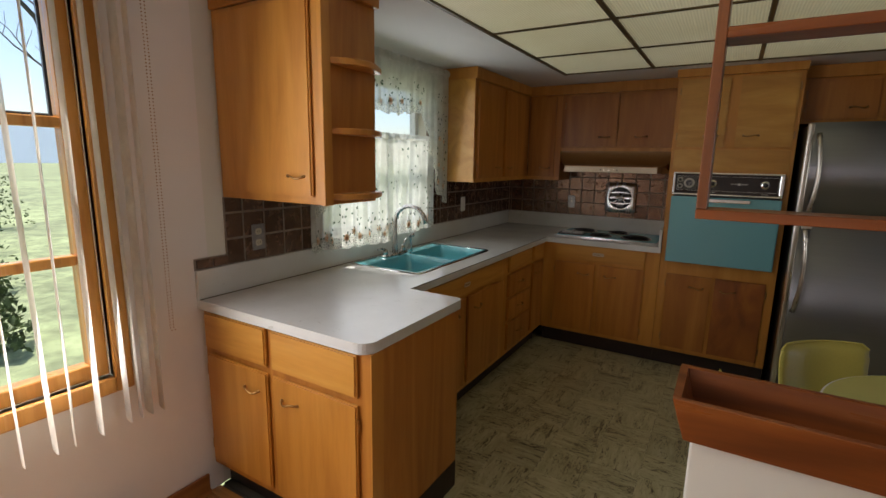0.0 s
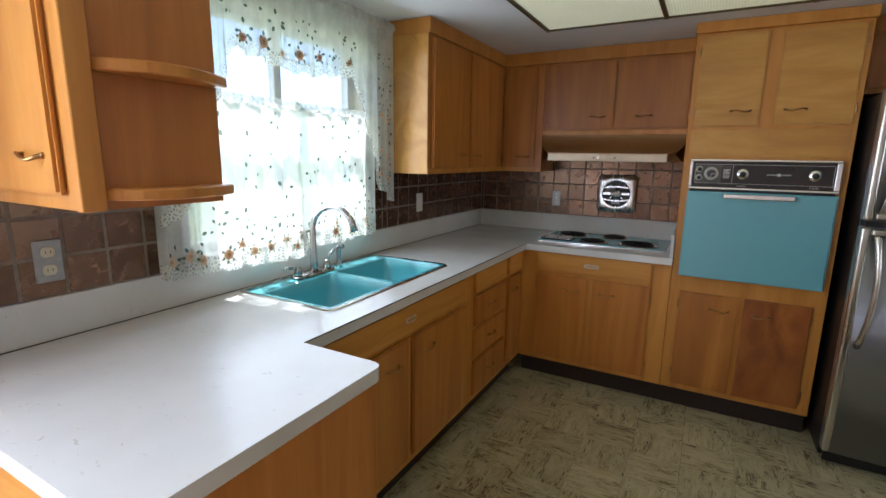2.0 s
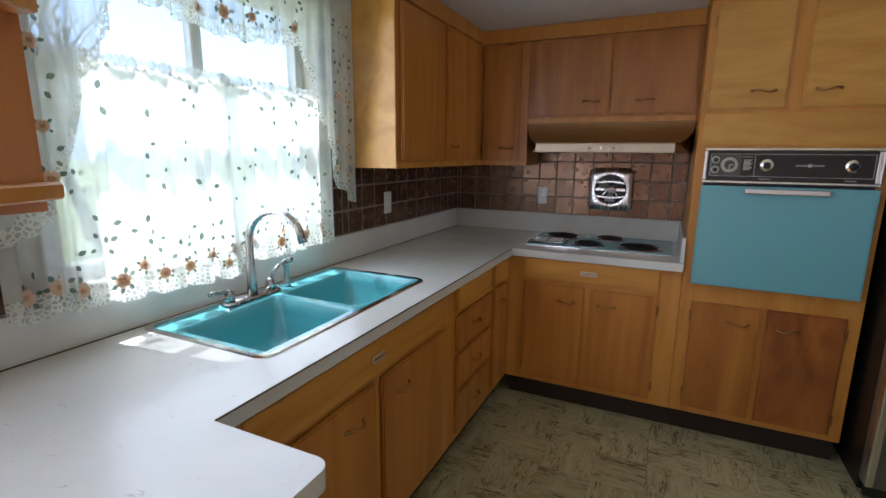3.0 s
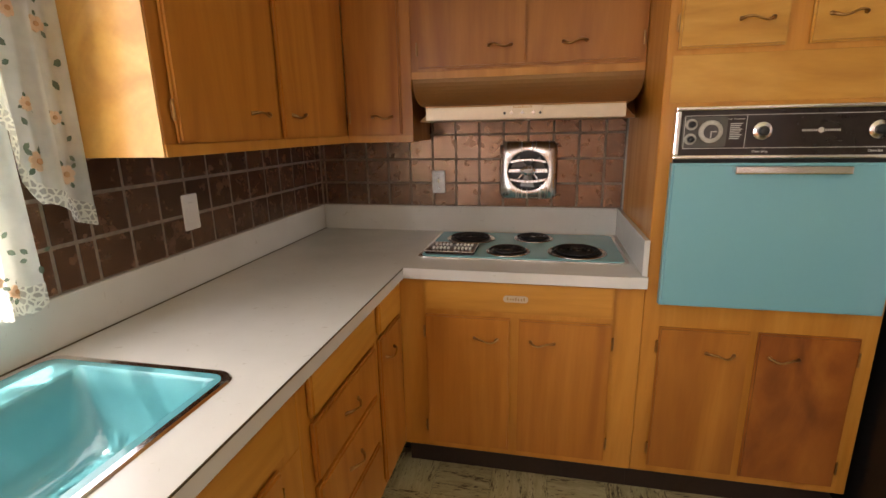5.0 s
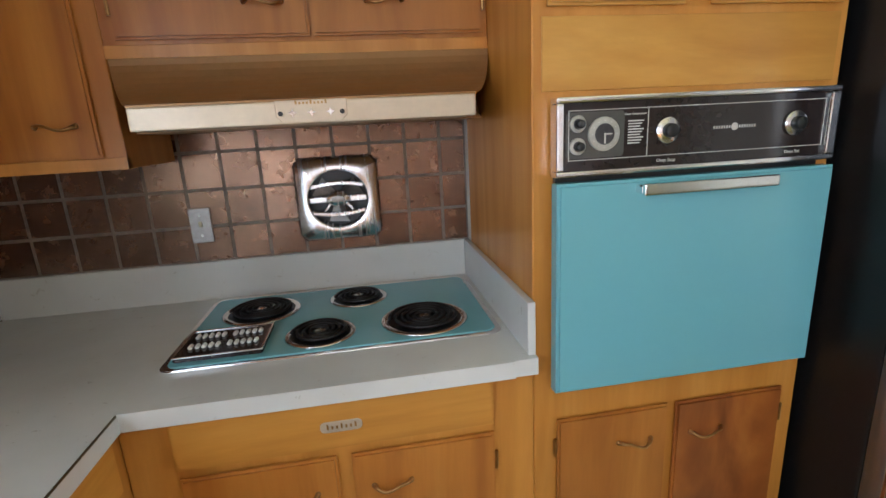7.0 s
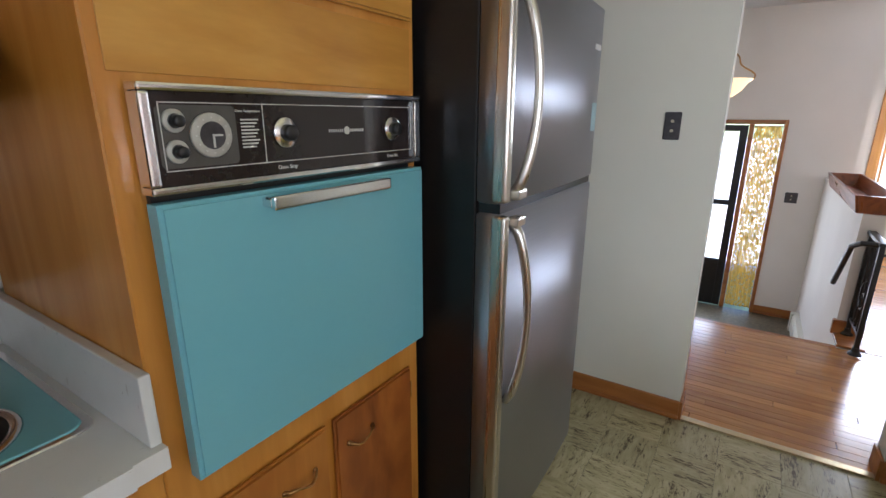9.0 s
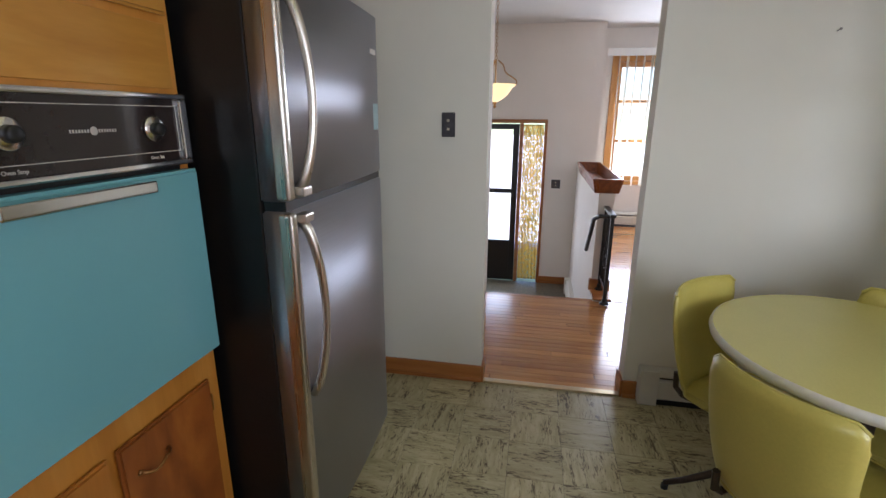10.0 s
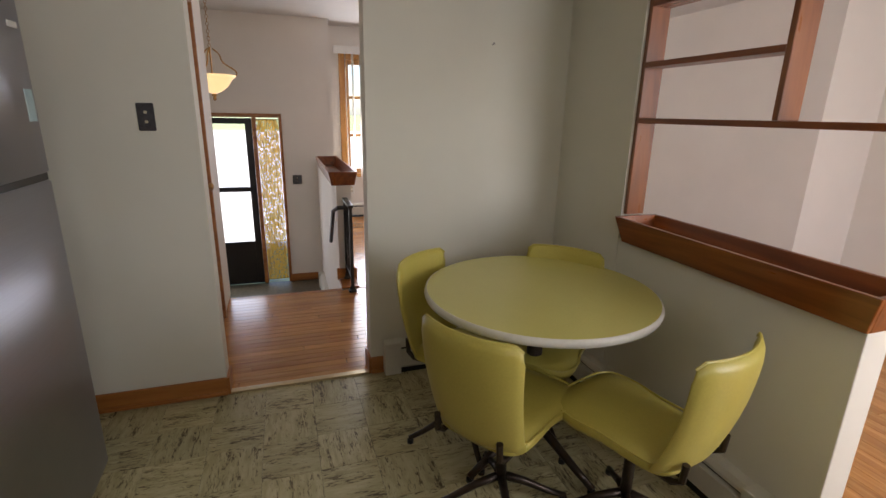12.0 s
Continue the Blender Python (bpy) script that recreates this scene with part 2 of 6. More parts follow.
PANEL = plain("brown_black_panel", (0.022, 0.014, 0.012), 0.12, speck=0.1, bump=0)
PRINT = plain("pale_print", (0.55, 0.53, 0.48), 0.5)
CLOCKPLATE = plain("smoky_clock_plate", (0.085, 0.08, 0.07), 0.2, speck=0.08, bump=0)
DIAL = plain("grey_dial", (0.42, 0.40, 0.34), 0.35, speck=0.1)
COIL = plain("burner_coil", (0.02, 0.018, 0.018), 0.5, 0.4, speck=0.3)
WHITE = plain("white_plastic", (0.75, 0.74, 0.70), 0.35, speck=0.02)
IVORY = plain("ivory_plastic", (0.62, 0.55, 0.40), 0.4, speck=0.03)
BRASSPLATE = plain("pewter_plate", (0.34, 0.32, 0.30), 0.35, 0.9, speck=0.15)
DARKPLATE = plain("dark_pewter_plate", (0.10, 0.095, 0.10), 0.38, 0.8, speck=0.2)
HOODM = plain("coppertone_enamel", (0.30, 0.155, 0.052), 0.36, 0.3, speck=0.05)
HOODLIP = plain("champagne_lip", (0.60, 0.49, 0.36), 0.35, 0.35, speck=0.04)
VINYLY = plain("chartreuse_vinyl", (0.53, 0.455, 0.10), 0.36, speck=0.04, scale=120, bump=0.12)
TABLEY = plain("chartreuse_laminate", (0.60, 0.555, 0.18), 0.24, speck=0.03, scale=140, bump=0, even=True)
EDGEW = plain("white_edge_band", (0.72, 0.70, 0.62), 0.4, speck=0.04)
LEG = plain("bronze_leg", (0.055, 0.04, 0.03), 0.35, 0.7, speck=0.15)
HEATER = plain("cream_heater_enamel", (0.62, 0.60, 0.52), 0.4, speck=0.03)
BLIND = sheer("ivory_vane", (0.90, 0.87, 0.80), 0.12)
SHEER = sheer("white_sheer", (0.86, 0.88, 0.82), 0.22)
LACE = sheer("white_lace", (0.85, 0.86, 0.78), 0.5, True)
PETAL = sheer("peach_embroidery", (0.90, 0.72, 0.54), 0.1)
HEART = sheer("brown_embroidery", (0.74, 0.48, 0.28), 0.1)
LEAF = sheer("green_embroidery", (0.13, 0.19, 0.13), 0.12)
GLASS = glass("window_glass")
LAMPGLASS = glow("amber_lamp_glass", (0.95, 0.72, 0.34), 0.45)
PANELM = light_panel("yellowed_diffuser")
GRIDM = plain("dark_brass_grid", (0.10, 0.075, 0.03), 0.4, 0.5)
GRASS = plain("spring_lawn", (0.36, 0.41, 0.20), 0.9, speck=0.4, scale=3)
BARK = plain("grey_bark", (0.10, 0.085, 0.07), 0.9, speck=0.3)
SHRUB = plain("shrub_leaf", (0.12, 0.16, 0.06), 0.8, speck=0.4)
# haze and outdoor glare put into the hill's pale colour and emission
HILL_GLOW = glow("haze_glow_hill", (0.58, 0.64, 0.72), 0.35)


# ---- mesh helpers ----
def mesh_of(name, bm, material, smooth=False):
    me = bpy.data.meshes.new(name)
    bmesh.ops.recalc_face_normals(bm, faces=bm.faces)
    bm.to_mesh(me)
    bm.free()
    me.materials.append(material)
    if smooth:
        for p in me.polygons:
            p.use_smooth = True
    return me


def part(name, bm, material, parent=None, label="", smooth=False):
    ob = new(name, mesh_of(name, bm, material, smooth))
    if parent is not None:
        ob.parent = parent
    if label:
        ob["label"] = label
    return ob


def box(x0, x1, y0, y1, z0, z1, bevel=0.0, seg=2, bm=None):
    own = bmesh.new()
    m = Matrix.Translation(((x0 + x1) / 2, (y0 + y1) / 2, (z0 + z1) / 2)) @ Matrix.Diagonal((abs(x1 - x0), abs(y1 - y0), abs(z1 - z0), 1))
    bmesh.ops.create_cube(own, size=1, matrix=m)
    if bevel:
        bmesh.ops.bevel(own, geom=own.edges[:], offset=bevel, segments=seg, profile=0.6, affect="EDGES")
    return joined(bm, own)


def joined(bm, own):
    if bm is None:
        return own
    me = bpy.data.meshes.new("tmp")
    own.to_mesh(me)
    own.free()
    bm.from_mesh(me)
    bpy.data.meshes.remove(me)
    return bm


def cyl(p, q, r0, r1=None, n=16, bm=None, bevel=0.0):
    """A round bar from p to q."""
    p, q = Vector(p), Vector(q)
    own = bmesh.new()
    r1 = r0 if r1 is None else r1
    m = Matrix.Translation((p + q) / 2) @ (q - p).to_track_quat("Z", "Y").to_matrix().to_4x4()
    bmesh.ops.create_cone(own, cap_ends=True, segments=n, radius1=r0, radius2=r1, depth=(q - p).length, matrix=m)
    if bevel:
        caps = [e for e in own.edges if any(len(f.verts) > 4 for f in e.link_faces)]
        bmesh.ops.bevel(own, geom=caps, offset=bevel, segments=2, affect="EDGES")
    return joined(bm, own)


def tube(points, r, n=8, bm=None):
    """A round bar along a path; r may differ from point to point."""
    own = bmesh.new()
    pts = [Vector(p) for p in points]
    rs = r if isinstance(r, (list, tuple)) else [r] * len(pts)
    rings = []
    up = None
    for i, p in enumerate(pts):
        d = (pts[min(i + 1, len(pts) - 1)] - pts[max(i - 1, 0)]).normalized()
        if up is None:
            up = d.orthogonal().normalized()
        up = (up - d * up.dot(d)).normalized()
        side = d.cross(up)
        rings.append([own.verts.new(p + (up * math.cos(a) + side * math.sin(a)) * rs[i]) for a in (2 * math.pi * k / n for k in range(n))])
    for a, b in zip(rings, rings[1:]):
        for k in range(n):
            own.faces.new((a[k], a[(k + 1) % n], b[(k + 1) % n], b[k]))
    own.faces.new(rings[0][::-1])
    own.faces.new(rings[-1])
    return joined(bm, own)


def lathe(profile, n=28, at=(0, 0, 0), bm=None, caps=True):
    """A turned shape round z from (radius, height) pairs."""
    own = bmesh.new()
    rings = [[own.verts.new((at[0] + r * math.cos(a), at[1] + r * math.sin(a), at[2] + z)) for a in (2 * math.pi * k / n for k in range(n))] for r, z in profile]
    for a, b in zip(rings, rings[1:]):
        for k in range(n):
            own.faces.new((a[k], a[(k + 1) % n], b[(k + 1) % n], b[k]))
    if caps:
        own.faces.new(rings[0][::-1])
        own.faces.new(rings[-1])
    return joined(bm, own)


def prism(outline, z0, z1, bevel=0.0, seg=2, bm=None):
    """An outline in x, y raised from z0 to z1, its rims rounded."""
    own = bmesh.new()
    f = own.faces.new([own.verts.new((x, y, z0)) for x, y in outline])
    top = bmesh.ops.extrude_face_region(own, geom=[f])["geom"]
    bmesh.ops.translate(own, verts=[v for v in top if isinstance(v, bmesh.types.BMVert)], vec=(0, 0, z1 - z0))
    if bevel:
        rims = [e for e in own.edges if abs(e.verts[0].co.z - e.verts[1].co.z) < 1e-6]
        bmesh.ops.bevel(own, geom=rims, offset=bevel, segments=seg, affect="EDGES")
    return joined(bm, own)


def rounded(x0, x1, y0, y1, r, n=6):
    pts = []
    for cx, cy, a0 in ((x1 - r, y1 - r, 0), (x0 + r, y1 - r, 90), (x0 + r, y0 + r, 180), (x1 - r, y0 + r, 270)):
        pts += [(cx + r * math.cos(radians(a0 + 90 * k / n)), cy + r * math.sin(radians(a0 + 90 * k / n))) for k in range(n + 1)]
    return pts


def upright(bm):
    """Turns a flat shape drawn in x, y so that it stands, facing -y."""
    bmesh.ops.transform(bm, matrix=Matrix.Rotation(radians(90), 4, "X"), verts=bm.verts)
    return bm


def thing(name, m, label, category, group="", kind=""):
    e = new(name)
    e.empty_display_size = 0.1
    e.matrix_world = m
    return tagged(e, label, category, group, kind)


def setting(name, bm, material, label="", smooth=False):
    return tagged(part(name, bm, material, smooth=smooth), label, "", "", "structure")


def text_on(body, size, m, parent, material, depth=0.0006, name="lettering", sx=1.0):
    c = bpy.data.curves.new(name, "FONT")
    c.body, c.size, c.align_x, c.align_y, c.extrude = body, size, "CENTER", "CENTER", depth
    tmp = bpy.data.objects.new(name, c)
    scene.collection.objects.link(tmp)
    bpy.context.view_layer.update()
    me = bpy.data.meshes.new_from_object(tmp.evaluated_get(bpy.context.evaluated_depsgraph_get()))
    bpy.data.objects.remove(tmp)
    me.materials.clear()
    me.materials.append(material)
    ob = new(name, me)
    ob.parent = parent
    ob.matrix_basis = m @ Matrix.Diagonal((sx, 1, 1, 1))
    return ob


# ---- the rooms ----
WX, NY, EX = -1.88, 4.51, 1.63          # west, north and east faces of the kitchen
HW0, HW1 = 1.265, 1.385                    # the partition with the planter
CEILING, HIGH = 2.155, 2.46               # kitchen ceiling; ceiling of the other rooms
SOUTH, FAR = -1.85, 5.9
T = 0.14


def wall_with_hole(name, axis, at0, at1, a0, a1, z0, z1, holes, material):
    """A wall between at0 and at1 on its axis that runs from a0 to a1; holes are (a0, a1, z0, z1)."""
    bm = bmesh.new()

    def piece(u0, u1, w0, w1):
        if u1 - u0 > 1e-4 and w1 - w0 > 1e-4:
            if axis == "x":
                box(at0, at1, u0, u1, w0, w1, bm=bm)
            else:
                box(u0, u1, at0, at1, w0, w1, bm=bm)
    u = a0
    for h0, h1, b0, b1 in sorted(holes):
        piece(u, h0, z0, z1)
        piece(h0, h1, z0, b0)
        piece(h0, h1, b1, z1)
        u = h1
    piece(u, a1, z0, z1)
    return setting(name, bm, material)


KWIN = (1.95, 2.98, 1.065, 2.02)         # kitchen window, y and z
DWIN = (-0.66, 0.86, 0.70, 2.10)         # window with the vertical blind
wall_with_hole("wall_west_kitchen", "x", WX - T, WX, HW0, NY + T, 0, HIGH, [KWIN], WALL)
wall_with_hole("wall_west_dining", "x", WX - T, WX, SOUTH, HW0, 0, HIGH, [DWIN], WALLW)
setting("wall_north", box(WX, EX + 0.12, NY, NY + T, 0, HIGH), WALL)
DOOR_Y0, DOOR_Y1 = 2.49, 3.233
wall_with_hole("wall_east_kitchen", "x", EX, EX + 0.12, HW0, NY, 0, HIGH, [(DOOR_Y0, DOOR_Y1, -0.01, CEILING)], WALL)
# partition: low wall with the planter, and the full-height piece beside it
PX0, PX1, DX0 = 0.0, 1.06, -0.045
setting("wall_low_partition", box(PX0, PX1, HW0 + 0.01, HW1, 0, 0.862, 0.006), WALL)
setting("wall_partition_end", box(PX1, EX, HW0 + 0.01, HW1, 0, HIGH), WALL)
setting("wall_header", box(DX0, PX1, HW0 + 0.01, HW1, CEILING - 0.12, HIGH), WALLW)
wall_with_hole("wall_south", "y", SOUTH - T, SOUTH, WX - T, FAR + T, -0.02, HIGH, [], WALLW)
setting("wall_living_block", box(2.0, 4.4, SOUTH, -1.2, -0.01, HIGH), WALLW)
LWIN = (0.75, 2.05, 0.60, 2.07)          # living room window
wall_with_hole("wall_east_living", "x", FAR, FAR + T, SOUTH, 2.27, -0.02, HIGH, [LWIN], WALLW)
FDX = 5.45
wall_with_hole("wall_foyer_east", "x", FDX, FDX + T, 2.27, 4.6, -0.74, HIGH, [(2.87, 4.14, -0.74, 1.376)], WALLW)
setting("wall_foyer_return", box(FDX + T, FAR + T, 2.27, 2.37, -0.02, HIGH), WALLW)
setting("wall_foyer_north", box(3.12, FDX, 4.48, 4.6, -0.74, HIGH), WALLW)
wall_with_hole("wall_hall_north", "y", 3.35, 3.47, EX + 0.12, 3.12, 0, HIGH, [(1.93, 2.66, 0, 2.04)], WALLW)
setting("wall_foyer_west", box(3.0, 3.12, 3.47, 4.6, -0.74, HIGH), WALLW)
setting("wall_stair_low", box(3.25, FDX, 2.36, 2.48, -0.74, 0.82), WALLW)
setting("wall_stair_base", box(3.02, 3.25, 2.36, 2.48, -0.74, -0.005), WALLW)
setting("ceiling_kitchen", box(WX, EX, HW0 + 0.012, NY, CEILING, CEILING + 0.06), CEIL)
setting("ceiling_main", box(WX - T, FAR + T, SOUTH - T, NY + T, HIGH, HIGH + 0.1), CEIL)

# floors under the pieces
setting("floor_kitchen", box(WX, EX + 0.06, HW0, NY, -0.12, -0.003), UNDER)
setting("floor_dining", box(WX, EX + 0.12, SOUTH, HW0, -0.12, -0.012), UNDER)
setting("floor_hall", box(EX + 0.12, 3.0, SOUTH, 3.35, -0.12, -0.012), UNDER)
setting("floor_living", box(3.0, FAR, SOUTH, 2.36, -0.12, -0.012), UNDER)
setting("floor_foyer", box(3.0, FDX, 2.36, 4.6, -0.80, -0.735), plain("foyer_vinyl", (0.17, 0.15, 0.10), 0.4, speck=0.45, scale=30))
setting("floor_closet", box(EX + 0.12, 3.0, 3.35, NY, -0.12, -0.012), UNDER)
for i, z in enumerate((-0.184, -0.368, -0.552)):
    setting("stair_step", box(3.0 + 0.27 * i, 3.0 + 0.27 * (i + 1), 2.48, 4.48 if i else 3.47, z - 0.183, z, 0.006), OAK)
setting("threshold", box(EX - 0.012, EX + 0.028, DOOR_Y0, DOOR_Y1, -0.004, 0.009, 0.004), plain("brass_strip", (0.55, 0.45, 0.26), 0.3, 0.9))
setting("threshold_dining", box(-0.95, PX0, HW0 - 0.02, HW0 + 0.02, -0.004, 0.008, 0.003), TRIM)


# skirting boards: a rounded board with a shoe
def skirting(p, q, side, h=0.095):
    """Runs from p to q along x or y on that side of the wall face."""
    (x0, y0), (x1, y1) = p, q
    bm = bmesh.new()
    for d, z0, z1 in ((0.014, 0.0, h), (0.024, 0.0, 0.022)):
        if x0 == x1:
            box(x0, x0 + side * d, y0, y1, z0, z1, 0.004, 1, bm)
        else:
            box(x0, x1, y0, y0 + side * d, z0, z1, 0.004, 1, bm)
    return setting("baseboard", bm, TRIM)


skirting((EX, DOOR_Y1 - 0.002), (EX, NY), -1)
skirting((EX, DOOR_Y0 - 0.07), (EX, DOOR_Y0), -1)
skirting((WX, SOUTH), (WX, 1.19), 1)
skirting((FDX, 2.48), (FDX, 2.87), -1).location.z = -0.735
skirting((FAR, 0.2), (FAR, 2.27), -1)
for y, s in ((DOOR_Y0, 1), (DOOR_Y1, -1)):
    setting("baseboard_return", box(EX - 0.014, EX + 0.12, y, y + s * 0.014, 0, 0.095, 0.003), TRIM)

# ceiling light: brass grid and sunken diffusers
LX0, LX1, LY0, LY1, LZ = -1.095, 0.68, 1.75, 3.615, CEILING - 0.014
NX, NYC = 3, 3
lamp = thing("ceiling_light", Matrix.Identity(4), "large yellowed translucent luminous ceiling panels in a dark grid", "ceiling light")
dx, dy = (LX1 - LX0) / NX, (LY1 - LY0) / NYC
for i in range(NX + 1):
    x = LX0 + dx * i
    part("grid_bar", box(x - 0.011, x + 0.011, LY0 - 0.011, LY1 + 0.011, LZ - 0.008, CEILING + 0.002, 0.002, 1), GRIDM, lamp)
for j in range(NYC + 1):
    y = LY0 + dy * j
    part("grid_bar", box(LX0 + 0.011, LX1 - 0.011, y - 0.009, y + 0.009, LZ - 0.006, CEILING + 0.002, 0.002, 1), GRIDM, lamp)
for i in range(NX):
    for j in range(NYC):
        part("diffuser", box(LX0 + dx * i + 0.011, LX0 + dx * (i + 1) - 0.011, LY0 + dy * j + 0.009, LY0 + dy * (j + 1) - 0.009, LZ + 0.001, CEILING - 0.003), PANELM, lamp)


# ---- cabinets ----
NORTH = lambda x, y, z=0: pose(x, y, z)              # fronts that face -y
WEST = lambda x, y, z=0: pose(x, y, z, 0, 0, 90)     # fronts that face +x, local x runs north


def pull(parent, x, z, w=0.085, upright_pull=False, flip=1):
    """A wavy brass pull with two feet, on a front whose face is at y = 0."""
    pts, rs = [], []
    for k in range(13):
        u = k / 12
        a = (u - 0.5) * w
        lift = 0.022 * math.sin(math.pi * u) ** 0.5 if 0 < u < 1 else 0.0
        wave = 0.006 * math.sin(2 * math.pi * u) * flip - 0.004 * math.sin(math.pi * u)
        pts.append((x + a, -lift, z + wave) if not upright_pull else (x + wave, -lift, z + a))
        rs.append(0.0032 + 0.0022 * abs(2 * u - 1) ** 3)
    bm = tube(pts, rs, 8)
    for s in (-0.5, 0.5):
        a = s * w
        p = (x + a, 0.001, z) if not upright_pull else (x, 0.001, z + a)
        cyl(p, (p[0], -0.005, p[2]), 0.007, 0.0055, 10, bm)
    return part("handle", bm, BRONZE, parent, "wavy aged brass pull", True)


def front(parent, name, x0, x1, z0, z1, material, thick=0.017):
    """A lipped door or drawer front with a softened edge; its face ends at y = -thick."""
    own = upright(prism([(x0, z0), (x1, z0), (x1, z1), (x0, z1)], 0, thick, 0.006, 2))
    return part(name, own, material, parent)


def hinge(parent, x, z, y):
    bm = cyl((x, y - 0.002, z - 0.024), (x, y - 0.002, z + 0.024), 0.0038, n=8)
    box(x - 0.005, x + 0.005, y - 0.001, y + 0.002, z - 0.019, z + 0.019, bm=bm)
    return part("hinge", bm, BRONZE, parent)


def door(parent, x0, x1, z0, z1, material=None, hung="l", pull_at=None, low=False, name="door", wide=0.085):
    d = front(parent, name, x0, x1, z0, z1, material or BIRCH)
    hx = x0 - 0.004 if hung == "l" else x1 + 0.004
    for z in (z0 + 0.075, z1 - 0.075):
        hinge(d, hx, z, -0.008)
    px = pull_at if pull_at is not None else (x1 - 0.075 if hung == "l" else x0 + 0.075)
    h = pull(d, px, (z0 + 0.075) if low else (z1 - 0.085), wide, False, 1 if hung == "l" else -1)
    h.location.y = -0.017
    return d


def drawer(parent, x0, x1, z0, z1, handle=True, material=None):
    d = front(parent, "drawer", x0, x1, z0, z1, material or DRAWER, 0.019)
    if handle:
        h = pull(d, (x0 + x1) / 2, (z0 + z1) / 2)
        h.location.y = -0.019
    return d


def badge(parent, x, z, y, w=0.075):
    bm = upright(prism(rounded(x - w / 2, x + w / 2, z - 0.013, z + 0.013, 0.011), -y, -y + 0.003, 0.001, 1))
    b = part("badge", bm, HOODLIP, parent, "small champagne metal maker's badge")
    own = bmesh.new()
    for k in range(7):
        u = x - w * 0.34 + k * w * 0.11
        box(u, u + 0.004, y - 0.0044, y - 0.003, z - 0.004, z + 0.003 + 0.004 * (k % 3 == 0), bm=own)
    part("lettering", own, BRONZE, b)
    return b


KZ = 0.13                                  # toe kick
CT = 0.91                                  # counter top


def base_unit(m, w, label, depth=0.57, front_mat=FRAME, z1=CT - 0.04):
    """A floor unit: face frame, carcass, recessed toe kick. Local front at y = 0."""
    u = thing("base_cabinet", m, label, "cabinet", "kitchen base cabinets")
    part("body", box(0, w, 0.0, depth, KZ, z1, 0.002, 1), front_mat, u)
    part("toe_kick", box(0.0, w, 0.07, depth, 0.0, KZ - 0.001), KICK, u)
    return u


BX, BY = -1.262, 3.855                     # faces of the west and north runs
# west run: sink unit
PEN0, PEN1, PENX = 1.20, 1.86, -0.945     # peninsula top
u = base_unit(WEST(BX, PEN1 - 0.02), 3.05 - PEN1 + 0.02, "amber birch sink cabinet with a false drawer front and two doors", z1=0.70)
part("front_rail", box(0, 3.05 - PEN1 + 0.02, 0, 0.03, 0.7005, CT - 0.041), FRAME, u)
o = PEN1 - 0.02
d = front(u, "false_front", 1.93 - o, 2.965 - o, 0.742, 0.865, DRAWER, 0.019)
badge(d, 2.46 - o, 0.80, -0.019)
door(u, 1.99 - o, 2.45 - o, 0.165, 0.718, hung="l", pull_at=2.33 - o)
door(u, 2.488 - o, 2.948 - o, 0.165, 0.718, hung="r", pull_at=2.61 - o)
# drawer stack
u = base_unit(WEST(BX, 3.051), 3.55 - 3.051, "amber birch drawer cabinet with four drawers and brass pulls")
o = 3.051
for i, (a, b) in enumerate(((0.745, 0.865), (0.565, 0.728), (0.385, 0.548), (0.165, 0.368))):
    drawer(u, 3.095 - o, 3.525 - o, a, b, i > 0, BIRCH if i else DRAWER)
# narrow corner unit
u = base_unit(WEST(BX, 3.551), BY - 3.551 + 0.02, "narrow birch cabinet in the corner, one drawer over one door")
o = 3.551
drawer(u, 3.575 - o, 3.805 - o, 0.745, 0.865, False)
door(u, 3.575 - o, 3.805 - o, 0.165, 0.728, hung="r", pull_at=3.665 - o)
# north run: cooktop unit
u = base_unit(NORTH(BX + 0.001, BY), -0.372 - BX, "amber birch cooktop cabinet with a badge drawer and two doors", 0.58)
o = BX
d = front(u, "false_front", -1.163 - o, -0.472 - o, 0.745, 0.867, DRAWER, 0.019)
badge(d, -0.815 - o, 0.803, -0.019, 0.09)
door(u, -1.16 - o, -0.834 - o, 0.16, 0.722, hung="l", pull_at=-0.925 - o)
door(u, -0.802 - o, -0.472 - o, 0.16, 0.722, hung="r", pull_at=-0.715 - o)
# tall oven cabinet
OX0, OX1, OTOP = -0.37, 0.347, 2.10
oven_cab = thing("oven_cabinet", NORTH(OX0, BY), "tall golden birch oven cabinet with doors above and below", "cabinet")
W = OX1 - OX0
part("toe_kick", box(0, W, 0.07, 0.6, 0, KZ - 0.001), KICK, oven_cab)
part("body", box(0, W, 0, 0.61, KZ, OTOP, 0.003, 1), FRAME, oven_cab)
part("ply_panel", box(0.02, W - 0.02, -0.003, 0.002, 1.475, 1.615, 0.001, 1), PALE, oven_cab, "pale ply panel with wavy grain")
part("crown", box(-0.008, W + 0.008, -0.012, 0.61, OTOP + 0.001, CEILING - 0.001, 0.003, 1), FRAME, oven_cab)
door(oven_cab, -0.315 - OX0, -0.027 - OX0, 0.165, 0.727, hung="l", pull_at=-0.115 - OX0)
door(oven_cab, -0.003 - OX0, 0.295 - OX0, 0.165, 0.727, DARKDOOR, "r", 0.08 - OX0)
door(oven_cab, -0.341 - OX0, -0.05 - OX0, 1.632, 2.083, PALE, "l", -0.135 - OX0, True)
door(oven_cab, 0.009 - OX0, 0.323 - OX0, 1.632, 2.083, PALE, "r", 0.095 - OX0, True)
